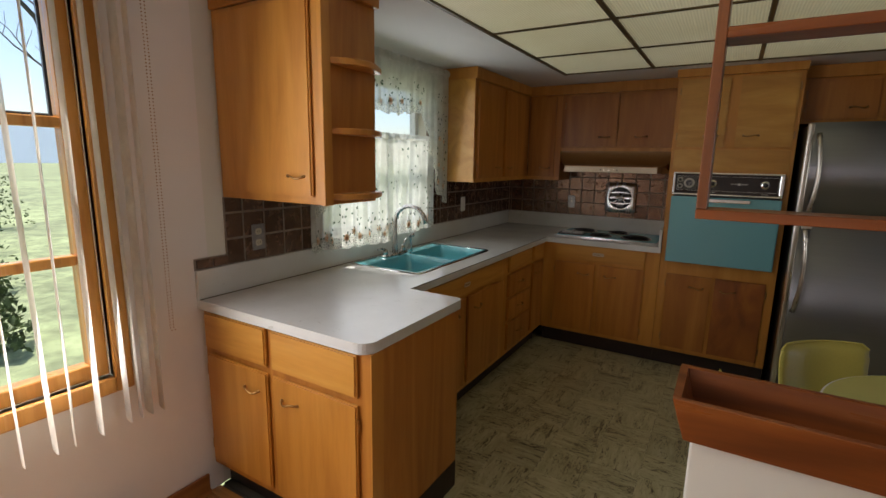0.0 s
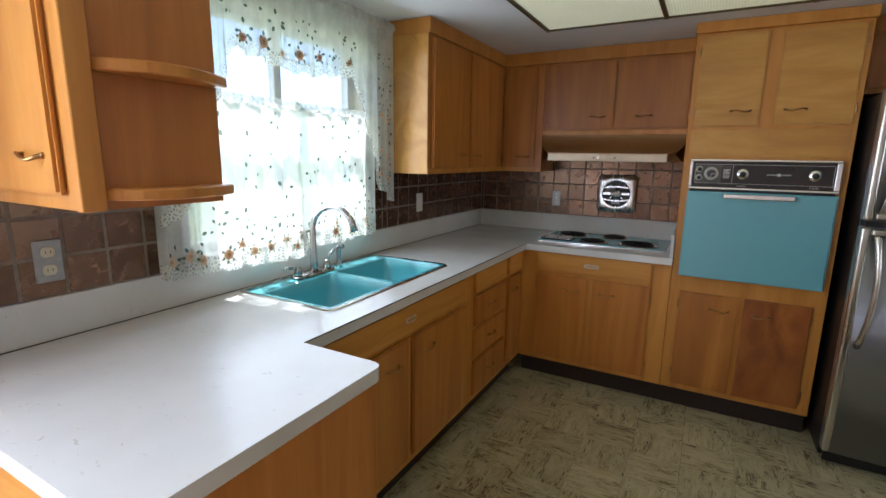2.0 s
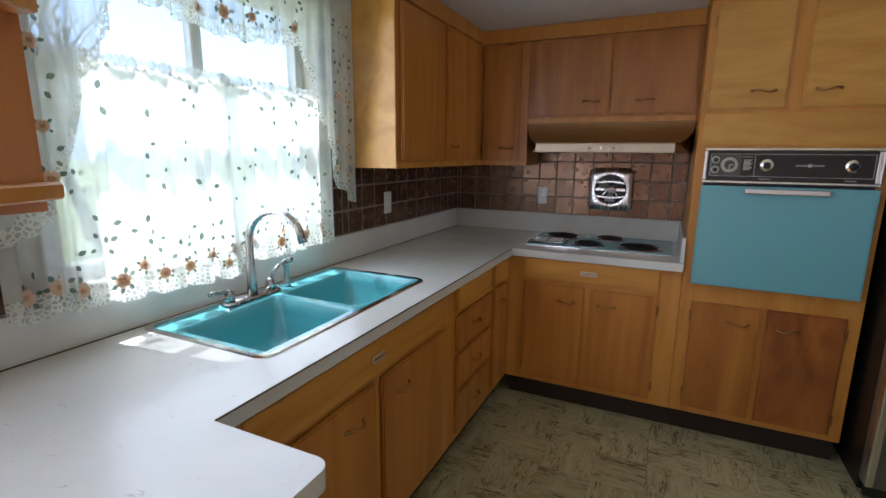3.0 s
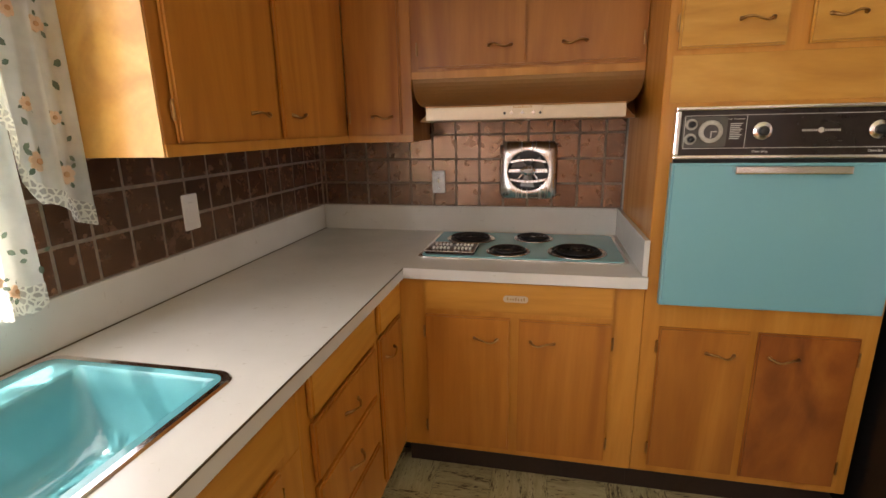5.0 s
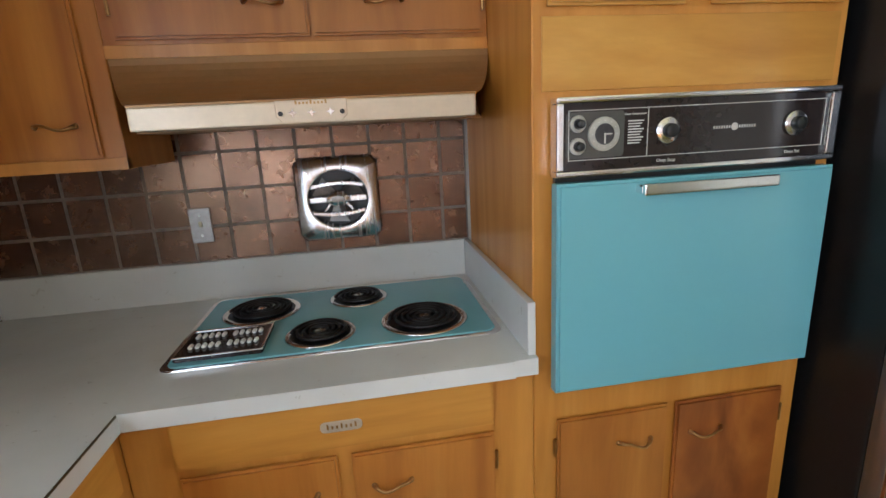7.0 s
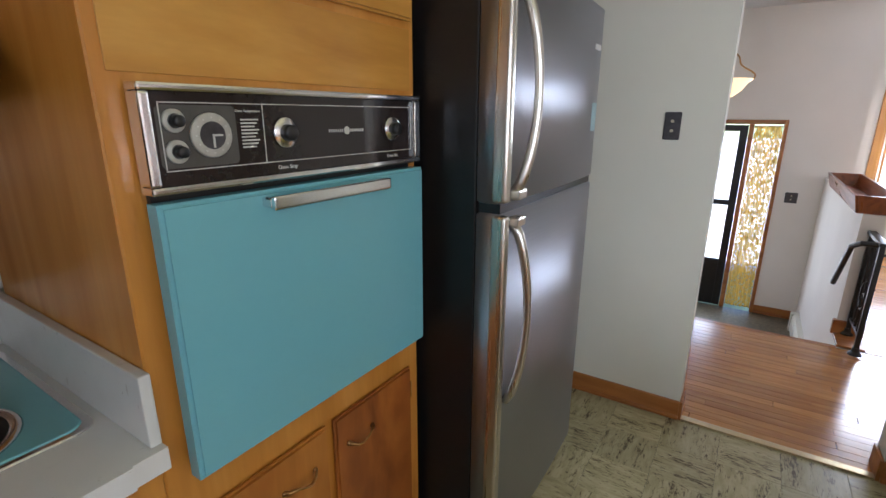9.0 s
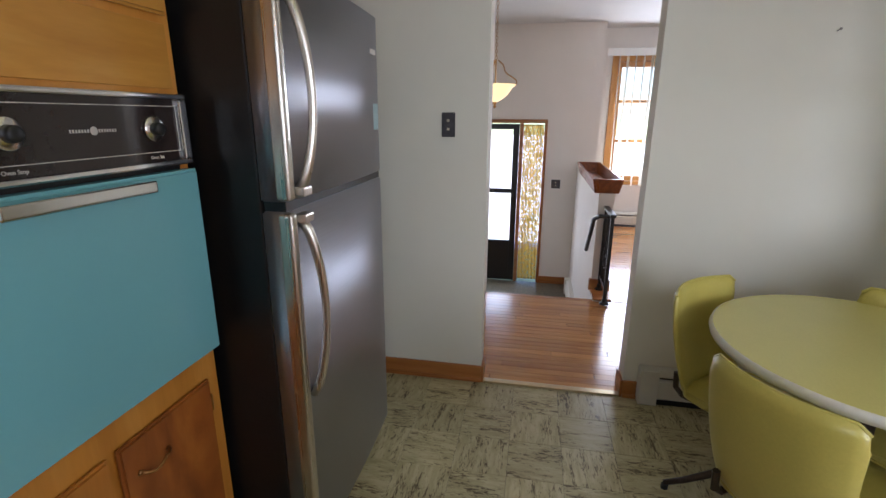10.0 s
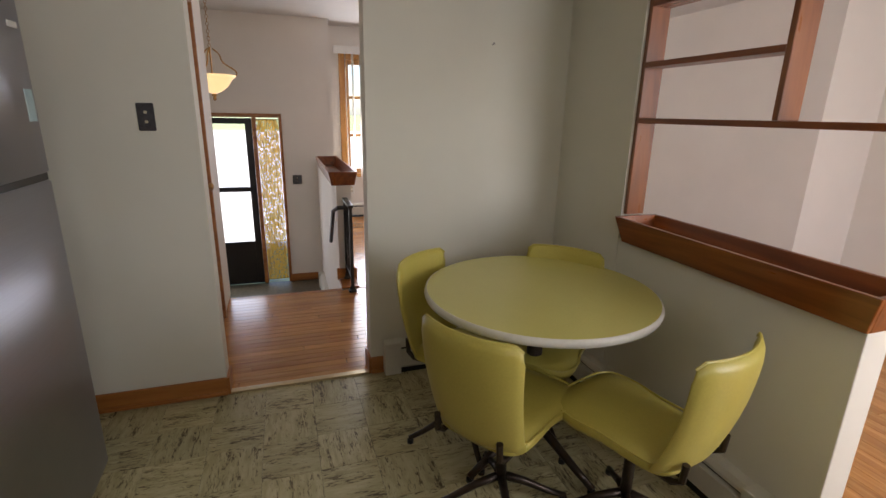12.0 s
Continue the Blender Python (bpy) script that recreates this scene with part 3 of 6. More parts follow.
# peninsula: cupboard that faces the dining side
u = base_unit(NORTH(WX + 0.002, PEN0 + 0.028), -0.953 - WX, "amber birch peninsula cabinet, two drawers over two doors", PEN1 - PEN0 - 0.055, BIRCH)
o = WX + 0.002
for a, b, hung, pa in ((-1.855, -1.470, "l", -1.56), (-1.435, -1.005, "r", -1.34)):
    drawer(u, a - o, b - o, 0.70, 0.858, False, DRAWER)
    door(u, a - o, b - o, 0.165, 0.672, FRAME, hung, pa - o)
part("end_stile", box(0.885 + 0.042, 0.885 + 0.047, -0.004, 0.06, KZ, CT - 0.042), FRAME, u)


# ---- counter top: one L with the peninsula, cut for the sink and the cooktop ----
def counter():
    z0, z1 = CT - 0.04, CT
    CB = NY - 0.02
    top = thing("countertop", Matrix.Identity(4), "white speckled laminate counter top with a low splash", "countertop")
    SX0, SX1, SY0, SY1 = -1.835, -1.362, 2.12, 2.98
    KX0, KX1, KY0, KY1 = -1.20, -0.425, 3.985, 4.435
    bm = bmesh.new()
    r = 0.055
    # peninsula with its two rounded corners
    out = [(WX + 0.02, PEN0), (PENX - r, PEN0)]
    out += [(PENX - r + r * math.sin(radians(a)), PEN0 + r - r * math.cos(radians(a))) for a in range(0, 91, 15)]
    out += [(PENX - 0.03 + 0.03 * math.cos(radians(a)), PEN1 - 0.03 + 0.03 * math.sin(radians(a))) for a in range(0, 91, 18)]
    out += [(WX + 0.02, PEN1)]
    prism(out, z0, z1, 0.0, 1, bm)
    for x0, x1, y0, y1 in ((WX + 0.02, -1.232, PEN1, SY0), (WX + 0.02, SX0, SY0, SY1), (SX1, -1.232, SY0, SY1), (WX + 0.02, -1.232, SY1, 3.815),
                           (WX + 0.02, KX0, 3.815, CB), (KX0, KX1, 3.815, KY0), (KX0, KX1, KY1, CB), (KX1, OX0 + 0.012, 3.82, CB - 0.0)):
        if x1 > OX0:
            x1 = OX0 - 0.001
        box(x0, x1, y0, y1, z0, z1, bm=bm)
    bmesh.ops.remove_doubles(bm, verts=bm.verts, dist=1e-5)
    part("slab", bm, TOP, top)
    sp = 1.036
    part("splash_west", box(WX + 0.001, WX + 0.02, PEN0, CB, z0, sp, 0.003, 2), TOP, top)
    part("splash_north", box(WX + 0.021, OX0 - 0.02, NY - 0.02, NY - 0.001, z0, sp, 0.003, 2), TOP, top)
    part("splash_end", box(OX0 - 0.0195, OX0 - 0.001, 3.835, NY - 0.001, CT + 0.0005, sp, 0.003, 2), TOP, top)
    part("seam", box(-1.2335, -1.2312, PEN1 + 0.002, 3.813, z1 - 0.004, z1 + 0.0004), GRIDM, top, "thin brown laminate seam")
    part("joint", box(WX + 0.02, WX + 0.0235, PEN0 + 0.005, CB - 0.003, z1 - 0.001, z1 + 0.003), GRIDM, top, "dark caulk line")
    return SX0, SX1, SY0, SY1, KX0, KX1, KY0, KY1


SX0, SX1, SY0, SY1, KX0, KX1, KY0, KY1 = counter()


# ---- double sink ----
def sink():
    s = thing("sink", pose((SX0 + SX1) / 2, (SY0 + SY1) / 2, CT), "turquoise porcelain double-bowl sink with a steel rim", "sink")
    hx, hy = (SX1 - SX0) / 2, (SY1 - SY0) / 2

    def ring(bm, outer, inner, z0, z1):
        a = [bm.verts.new((x, y, z0)) for x, y in outer]
        b = [bm.verts.new((x, y, z1)) for x, y in inner]
        n = len(a)
        for k in range(n):
            bm.faces.new((a[k], a[(k + 1) % n], b[(k + 1) % n], b[k]))
        return b
    bm = bmesh.new()
    # rim
    rim = bmesh.new()
    o = rounded(-hx - 0.014, hx + 0.014, -hy - 0.014, hy + 0.014, 0.045)
    i = rounded(-hx + 0.004, hx - 0.004, -hy + 0.004, hy - 0.004, 0.034)
    a = [rim.verts.new((x, y, 0.0005)) for x, y in o]
    b = ring(rim, rounded(-hx - 0.014, hx + 0.014, -hy - 0.014, hy + 0.014, 0.045), rounded(-hx - 0.010, hx + 0.010, -hy - 0.010, hy + 0.010, 0.042), 0.0005, 0.005)
    ring(rim, rounded(-hx - 0.010, hx + 0.010, -hy - 0.010, hy + 0.010, 0.042), i, 0.005, 0.004)
    bmesh.ops.delete(rim, geom=a, context="VERTS")
    part("rim", rim, CHROME, s, "thin polished steel rim", True)
    # deck with two bowls
    deck = 0.105                                  # faucet ledge at the wall side
    bowls = ((-hy + 0.022, -0.012), (0.012, hy - 0.022))
    x0, x1 = -hx + deck, hx - 0.022
    zd = 0.0035
    own = bmesh.new()
    for q in ((-hx, x0, -hy, hy), (x1, hx, -hy, hy), (x0, x1, -hy, bowls[0][0]), (x0, x1, bowls[0][1], bowls[1][0]), (x0, x1, bowls[1][1], hy)):
        f = own.faces.new([own.verts.new((x, y, zd)) for x, y in ((q[0], q[2]), (q[1], q[2]), (q[1], q[3]), (q[0], q[3]))])
    part("deck", own, SINKM, s)
    for y0, y1 in bowls:
        own = bmesh.new()
        steps = ((0.0, zd, 0.004), (0.006, -0.004, 0.02), (0.014, -0.05, 0.035), (0.024, -0.13, 0.05), (0.05, -0.162, 0.06), (0.10, -0.17, 0.06))
        prev = None
        for inset, z, r in steps:
            pts = rounded(x0 + inset, x1 - inset, y0 + inset, y1 - inset, max(0.004, min(r, 0.09)))
            cur = [own.verts.new((x, y, z)) for x, y in pts]
            if prev:
                n = len(cur)
                for k in range(n):
                    own.faces.new((prev[k], prev[(k + 1) % n], cur[(k + 1) % n], cur[k]))
            prev = cur
        own.faces.new(prev)
        bowl = part("bowl", own, SINKM, s, "", True)
        part("strainer", lathe([(0.001, -0.1655), (0.03, -0.166), (0.042, -0.1635), (0.045, -0.169)], 24, ((x0 + x1) / 2, (y0 + y1) / 2, 0)), CHROME, bowl, "chrome strainer")
    return s


sink()


def faucet():
    fx, fy = SX0 + 0.055, 2.475
    f = thing("faucet", pose(fx, fy, CT + 0.004), "brushed nickel gooseneck kitchen faucet with lever and sprayer", "faucet")
    part("base_plate", prism(rounded(-0.027, 0.027, -0.125, 0.125, 0.025), 0, 0.012, 0.005, 2), NICKEL, f, "", True)
    pts = [(0, 0, 0.01), (0, 0, 0.06), (0, 0, 0.16), (0, 0, 0.22)]
    pts += [(0.10 - 0.10 * math.cos(radians(a)), 0.04 * a / 160, 0.215 + 0.10 * math.sin(radians(a))) for a in range(15, 161, 12)]
    end = pts[-1]
    pts += [(end[0] + 0.012, end[1] + 0.003, end[2] - 0.04)]
    part("spout", tube(pts, [0.019, 0.016] + [0.0138] * (len(pts) - 4) + [0.014, 0.016], 14), NICKEL, f, "", True)
    for y, s in ((-0.10, -1), (0.085, 1)):
        h = part("lever", lathe([(0.019, 0.01), (0.017, 0.035), (0.012, 0.05), (0.004, 0.055)], 16, (0, y, 0)), NICKEL, f, "", True)
        p2 = [(0, y, 0.042), (0.004, y + s * 0.03, 0.055), (0.01, y + s * 0.065, 0.062), (0.014, y + s * 0.085, 0.06)] if s < 0 else [(0, y, 0.045), (0.002, y + 0.02, 0.075), (0.004, y + 0.045, 0.095), (0.006, y + 0.075, 0.10)]
        part("grip", tube(p2, [0.009, 0.008, 0.007, 0.008], 10), NICKEL, h, "", True)
    sp = part("sprayer", lathe([(0.019, 0.0), (0.014, 0.02), (0.011, 0.05), (0.014, 0.085), (0.016, 0.10), (0.006, 0.108)], 16, (-0.002, 0.17, 0)), NICKEL, f, "", True)
    part("sprayer_head", cyl((-0.002, 0.17, 0.10), (0.026, 0.17, 0.108), 0.010, 0.012, 12), NICKEL, sp, "", True)
    return f


faucet()


# ---- cooktop ----
def cooktop():
    cx, cy = (KX0 + KX1) / 2, (KY0 + KY1) / 2
    c = thing("cooktop", pose(cx, cy, CT), "turquoise enamel electric cooktop with four black coil burners", "cooktop")
    hx, hy = (KX1 - KX0) / 2 + 0.02, (KY1 - KY0) / 2 + 0.02
    part("rim", prism(rounded(-hx, hx, -hy, hy, 0.035), 0.0005, 0.006, 0.003, 2), CHROME, c, "polished steel rim")
    part("plate", prism(rounded(-hx + 0.014, hx - 0.014, -hy + 0.014, hy - 0.014, 0.03), 0.004, 0.0085, 0.002, 1), TURQ, c)
    for bx, by, r in ((-0.235, 0.085, 0.098), (0.047, 0.118, 0.078), (-0.05, -0.13, 0.08), (0.223, -0.108, 0.104)):
        b = part("burner", lathe([(r * 0.3, 0.009), (r * 0.95, 0.0095), (r, 0.014), (r * 1.1, 0.0125), (r * 1.13, 0.009)], 36, (bx, by, 0)), CHROME, c, "chrome drip pan", True)
        part("drip_bowl", lathe([(0.002, 0.0096), (r * 0.96, 0.0102), (r * 0.97, 0.0098)], 32, (bx, by, 0)), BLACK, b)
        turns = 4.5 if r > 0.08 else 3.5
        n = int(turns * 26)
        pts = [(bx + (0.018 + (r * 0.9 - 0.018) * k / n) * math.cos(2 * math.pi * turns * k / n), by + (0.018 + (r * 0.9 - 0.018) * k / n) * math.sin(2 * math.pi * turns * k / n), 0.0185) for k in range(n + 1)]
        part("coil", tube(pts, 0.0052, 6), COIL, b, "black spiral heating coil", True)
        part("coil_cap", lathe([(0.002, 0.016), (0.014, 0.018), (0.014, 0.014)], 14, (bx, by, 0)), CHROME, b)
    x0, x1, y0, y1 = -0.382, -0.178, -0.212, -0.050
    k = part("control_panel", prism(rounded(x0, x1, y0, y1, 0.008), 0.008, 0.02, 0.004, 2), PANEL, c, "black push-button control panel in a chrome frame")
    fr = bmesh.new()
    for a in ((x0, x1, y0, y0 + 0.005), (x0, x1, y1 - 0.005, y1), (x0, x0 + 0.005, y0 + 0.005, y1 - 0.005), (x1 - 0.005, x1, y0 + 0.005, y1 - 0.005)):
        box(*a, 0.019, 0.023, 0.001, 1, fr)
    part("panel_frame", fr, CHROME, k)
    for row, yy in enumerate((y0 + 0.055, y0 + 0.115)):
        for g in range(2):
            for b in range(5):
                xx = x0 + 0.022 + g * 0.09 + b * 0.0155
                part("button", box(xx, xx + 0.010, yy - 0.011, yy + 0.011, 0.019, 0.028, 0.003, 1), WHITE, k)
    return c


cooktop()


# ---- wall oven ----
def wall_oven():
    x0, x1 = -0.335, 0.313
    o = thing("wall_oven", NORTH(0, BY), "turquoise built-in wall oven with a black control panel", "oven")
    part("body", box(x0 + 0.01, x1 - 0.01, -0.012, 0.004, 0.82, 1.46), BLACK, o)
    dz0, dz1 = 0.822, 1.293
    dr = part("oven_door", upright(prism([(x0, dz0), (x1, dz0), (x1, dz1), (x0, dz1)], 0.012, 0.052, 0.007, 3)), TURQ, o)
    hx0, hx1, hz = -0.166, 0.142, 1.274
    h = part("handle", box(hx0, hx1, -0.088, -0.076, hz - 0.012, hz + 0.012, 0.005, 3), CHROME, dr, "flat chrome bar handle")
    for x in (hx0 + 0.012, hx1 - 0.012):
        part("bracket", box(x - 0.011, x + 0.011, -0.078, -0.05, hz - 0.009, hz + 0.009, 0.003, 1), CHROME, h)
    pz0, pz1 = 1.305, 1.462
    p = part("control_panel", upright(prism([(x0 + 0.01, pz0 + 0.01), (x1 - 0.01, pz0 + 0.01), (x1 - 0.01, pz1 - 0.01), (x0 + 0.01, pz1 - 0.01)], 0.01, 0.034, 0.002, 1)), PANEL, o, "black glass control panel with dials")
    fr = bmesh.new()
    for a in ((x0, x1, pz0, pz0 + 0.012), (x0, x1, pz1 - 0.012, pz1), (x0, x0 + 0.015, pz0 + 0.012, pz1 - 0.012), (x1 - 0.024, x1, pz0 + 0.012, pz1 - 0.012)):
        box(a[0], a[1], -0.044, -0.008, a[2], a[3], 0.004, 2, fr)
    part("panel_trim", fr, CHROME, p, "chrome trim")
    y = -0.0345
    part("clock_plate", upright(prism(rounded(-0.312, -0.186, pz0 + 0.036, pz1 - 0.030, 0.008, 3), 0.0335, 0.0343, 0.0, 1)), CLOCKPLATE, p, "smoky grey clock plate")
    lines = bmesh.new()
    for a in ((x0 + 0.028, x1 - 0.028, pz0 + 0.032, pz0 + 0.0335), (x0 + 0.028, x1 - 0.028, pz1 - 0.0275, pz1 - 0.026), (-0.135, -0.1335, pz0 + 0.034, pz1 - 0.028), (x0 + 0.028, x0 + 0.0295, pz0 + 0.034, pz1 - 0.028), (x1 - 0.0295, x1 - 0.028, pz0 + 0.034, pz1 - 0.028)):
        box(a[0], a[1], y - 0.0008, y, a[2], a[3], bm=lines)
    for k in range(9):                      # the small printed table beside the clock
        box(-0.178, -0.152 + 0.004 * (k % 3), y - 0.0008, y, 1.365 + k * 0.0055, 1.3675 + k * 0.0055, bm=lines)
    part("panel_print", lines, PRINT, p)

    def dial(x, z, r, mat, knob):
        bm = lathe([(0.001, 0.0), (r, 0.0), (r, 0.004), (r * 0.93, 0.006), (0.001, 0.006)], 28)
        bmesh.ops.transform(bm, matrix=Matrix.Translation((x, y, z)) @ Matrix.Rotation(radians(90), 4, "X"), verts=bm.verts)
        d = part("dial", bm, mat, p, "", True)
        if mat is DIAL:
            bm = lathe([(0.001, 0.006), (r * 0.62, 0.006), (r * 0.62, 0.0068), (0.001, 0.0068)], 24)
            bmesh.ops.transform(bm, matrix=Matrix.Translation((x, y, z)) @ Matrix.Rotation(radians(90), 4, "X"), verts=bm.verts)
            part("dial_face", bm, DARKPLATE, d, "dark dial face")
        if knob:
            bm = lathe([(r * 0.55, 0.006), (r * 0.5, 0.02), (r * 0.42, 0.022), (0.001, 0.022)], 20)
            bmesh.ops.transform(bm, matrix=Matrix.Translation((x, y, z)) @ Matrix.Rotation(radians(90), 4, "X"), verts=bm.verts)
            part("knob", bm, BLACK, d, "black knob", True)
        else:
            bm = bmesh.new()
            for a in range(0, 360, 30):
                s, c2 = math.sin(radians(a)), math.cos(radians(a))
                box(x + s * r * 0.78 - 0.0012, x + s * r * 0.78 + 0.0012, y - 0.0072, y - 0.006, z + c2 * r * 0.78 - 0.0012, z + c2 * r * 0.78 + 0.0012, bm=bm)
            box(x - 0.0015, x + 0.0015, y - 0.0086, y - 0.0066, z - r * 0.55, z + 0.002, bm=bm)
            box(x - 0.001, x + r * 0.45, y - 0.0086, y - 0.0066, z - 0.0015, z + 0.0015, bm=bm)
            part("clock_pointer", bm, PRINT, d)
    zc = (pz0 + pz1) / 2 + 0.004
    dial(-0.232, zc, 0.034, DIAL, False)
    dial(-0.288, zc + 0.022, 0.017, DIAL, True)
    dial(-0.288, zc - 0.022, 0.017, DIAL, True)
    dial(-0.09, zc, 0.027, CHROME, True)
    dial(0.212, zc, 0.027, CHROME, True)
    marks = bmesh.new()                     # maker's line, as plain bars round a disc
    for k in range(7):
        for s in (-1, 1):
            xx = 0.066 + s * (0.012 + 0.006 * k)
            box(xx - 0.0016, xx + 0.0016, y - 0.0008, y, zc - 0.003, zc + 0.003, bm=marks)
    tagged(part("maker_line", marks, PRINT, p), "", "", "", "stuff")
    bm = lathe([(0.001, 0), (0.008, 0), (0.008, 0.001), (0.001, 0.001)], 16)
    bmesh.ops.transform(bm, matrix=Matrix.Translation((0.066, y, zc)) @ Matrix.Rotation(radians(90), 4, "X"), verts=bm.verts)
    part("maker_disc", bm, PRINT, p)
    text_on("Oven Stop", 0.010, pose(-0.09, y - 0.001, pz0 + 0.022, 90), p, PRINT)
    text_on("Oven Set", 0.010, pose(0.212, y - 0.001, pz0 + 0.022, 90), p, PRINT)
    text_on("Oven Temperature", 0.006, pose(-0.163, y - 0.001, 1.424, 90), p, PRINT)
    return o


wall_oven()


# ---- upper cabinets ----
UX, UY, UZ = -1.57, 4.18, 1.36           # faces and underside
UT = 2.075


def upper_unit(m, w, z0, label, depth=0.303, body=BIRCH):
    u = thing("wall_cabinet", m, label, "cabinet", "kitchen wall cabinets")
    part("body", box(0, w, 0, depth, z0, UT, 0.002, 1), body, u)
    part("crown", box(-0.004, w, -0.010, depth, UT + 0.001, CEILING - 0.001, 0.003, 1), FRAME, u)
    part("bottom_rail", box(0, w, -0.003, 0.02, z0 - 0.001, z0 + 0.028, 0.001, 1), FRAME, u)
    return u


u = upper_unit(WEST(UX, 3.13), UY - 3.13, UZ, "amber birch wall cabinet with two doors beside the window")
o = 3.13
door(u, 3.165 - o, 3.605 - o, UZ + 0.03, 2.06, None, "l", 3.50 - o, True)
door(u, 3.635 - o, 4.055 - o, UZ + 0.03, 2.06, None, "r", 3.73 - o, True)
part("side_panel", box(-0.004, -0.001, 0.002, 0.30, UZ, UT), PALE, u, "pale plywood side")
u = upper_unit(NORTH(UX + 0.001, UY), -1.276 - UX, UZ, "narrow amber birch corner wall cabinet with one door", 0.303)
o = UX + 0.001
door(u, -1.548 - o, -1.322 - o, UZ + 0.03, 2.06, None, "l", -1.405 - o, True)
u = upper_unit(NORTH(-1.275, UY - 0.001), OX0 - 0.001 + 1.275, 1.61, "amber birch wall cabinet above the range hood", 0.303)
o = -1.275
door(u, -1.243 - o, -0.812 - o, 1.648, 2.06, None, "l", -0.912 - o, True)
door(u, -0.804 - o, -0.388 - o, 1.648, 2.06, None, "r", -0.63 - o, True)
u = upper_unit(NORTH(OX1 + 0.009, 4.06), 1.20 - OX1, 1.79, "dark amber birch cabinet above the refrigerator", 0.42)
o = OX1 + 0.009
door(u, 0.385 - o, 0.75 - o, 1.81, 2.05, None, "l", 0.65 - o, True)
door(u, 0.775 - o, 1.17 - o, 1.81, 2.05, None, "r", 0.875 - o, True)

# wall cabinet over the peninsula, with rounded open shelves at its end
CX1, CY0, CY1, CZ = -1.262, 1.355, 1.66, 1.338
u = thing("wall_cabinet", NORTH(WX + 0.002, CY0), "amber birch wall cabinet with rounded open end shelves", "cabinet", "kitchen wall cabinets")
o = WX + 0.002
w = CX1 - o
part("body", box(0, w - 0.02, 0, CY1 - CY0, CZ, UT + 0.02, 0.002, 1), FRAME, u)
part("corner_post", box(w - 0.02, w + 0.002, -0.004, 0.04, CZ - 0.001, UT + 0.02, 0.002, 1), FRAME, u)
part("crown", box(0, w + 0.012, -0.012, CY1 - CY0 + 0.004, UT + 0.021, CEILING - 0.001, 0.003, 1), FRAME, u)
door(u, 0.03, w - 0.055, CZ + 0.03, UT, FRAME, "l", w - 0.135, True)
part("end_panel", box(w - 0.019, w - 0.012, 0.041, CY1 - CY0, CZ, UT + 0.02), BIRCH, u)
D = CY1 - CY0
for z in (CZ + 0.018, CZ + 0.262, CZ + 0.51):
    out = [(w - 0.012, D)] + [(w - 0.012 + 0.078 * math.sin(math.pi * 0.93 * v ** 0.75) + 0.010 * v, 0.04 + (D - 0.03) * v) for v in (1 - k / 12 for k in range(12))] + [(w - 0.012, 0.04)]
    part("shelf", prism(out, z, z + 0.024, 0.003, 1), FRAME, u)


# ---- range hood ----
def range_hood():
    x0, x1 = -1.27, OX0 - 0.002
    lx0, lx1 = -1.163, -0.461
    h = thing("range_hood", Matrix.Identity(4), "coppertone curved range hood with a champagne front lip", "range hood")
    prof = []
    for k in range(13):                     # the cove from the cabinet down to the lip
        q = radians(90 * k / 12)
        prof.append((3.962 + 0.212 * math.cos(q), 1.609 - 0.118 * math.sin(q), 0.98 * (1 - math.cos(q))))
    prof += [(3.962, 1.486, 0.98), (4.18, 1.486, 0.7), (4.19, 1.44, 0.2), (4.47, 1.44, 0), (4.47, 1.609, 0)]
    bm = bmesh.new()
    a = [bm.verts.new((x0 + (lx0 - x0) * k, y, z)) for y, z, k in prof]
    b = [bm.verts.new((x1 + (lx1 - x1) * k, y, z)) for y, z, k in prof]
    n = len(prof)
    for k in range(n):
        bm.faces.new((a[k], a[(k + 1) % n], b[(k + 1) % n], b[k]))
    bm.faces.new(a[::-1])
    bm.faces.new(b)
    part("shell", bm, HOODM, h)
    lip = part("front_lip", box(lx0, lx1, 3.955, 4.17, 1.440, 1.4855, 0.003, 2), HOODLIP, h, "champagne metal lip")
    own = upright(prism([(-0.868, 1.442), (-0.752, 1.442), (-0.738, 1.455), (-0.738, 1.487), (-0.882, 1.487), (-0.882, 1.455)], -3.956, -3.951, 0.001, 1))
    pl = part("switch_plate", own, HOODLIP, lip, "pale gold switch plate with stars")
    for x in (-0.848, -0.81, -0.772):        # four-pointed star switches
        star = [(x + r * math.cos(radians(45 * k)), 1.462 + r * math.sin(radians(45 * k))) for k, r in enumerate((0.010, 0.003) * 4)]
        part("switch", upright(prism(star, -3.952, -3.946, 0.0, 1)), CHROME, pl)
    for x in (-0.872, -0.748):
        part("knob", cyl((x, 3.952, 1.461), (x, 3.945, 1.461), 0.005, n=12), BLACK, pl)
    script = bmesh.new()                     # the maker's script, as plain bars
    for k in range(9):
        box(-0.842 + 0.0075 * k, -0.838 + 0.0075 * k, 3.949, 3.9512, 1.4785, 1.483 + 0.003 * (k % 4 == 0), bm=script)
    part("lettering", script, BRONZE, pl)
    return h


range_hood()


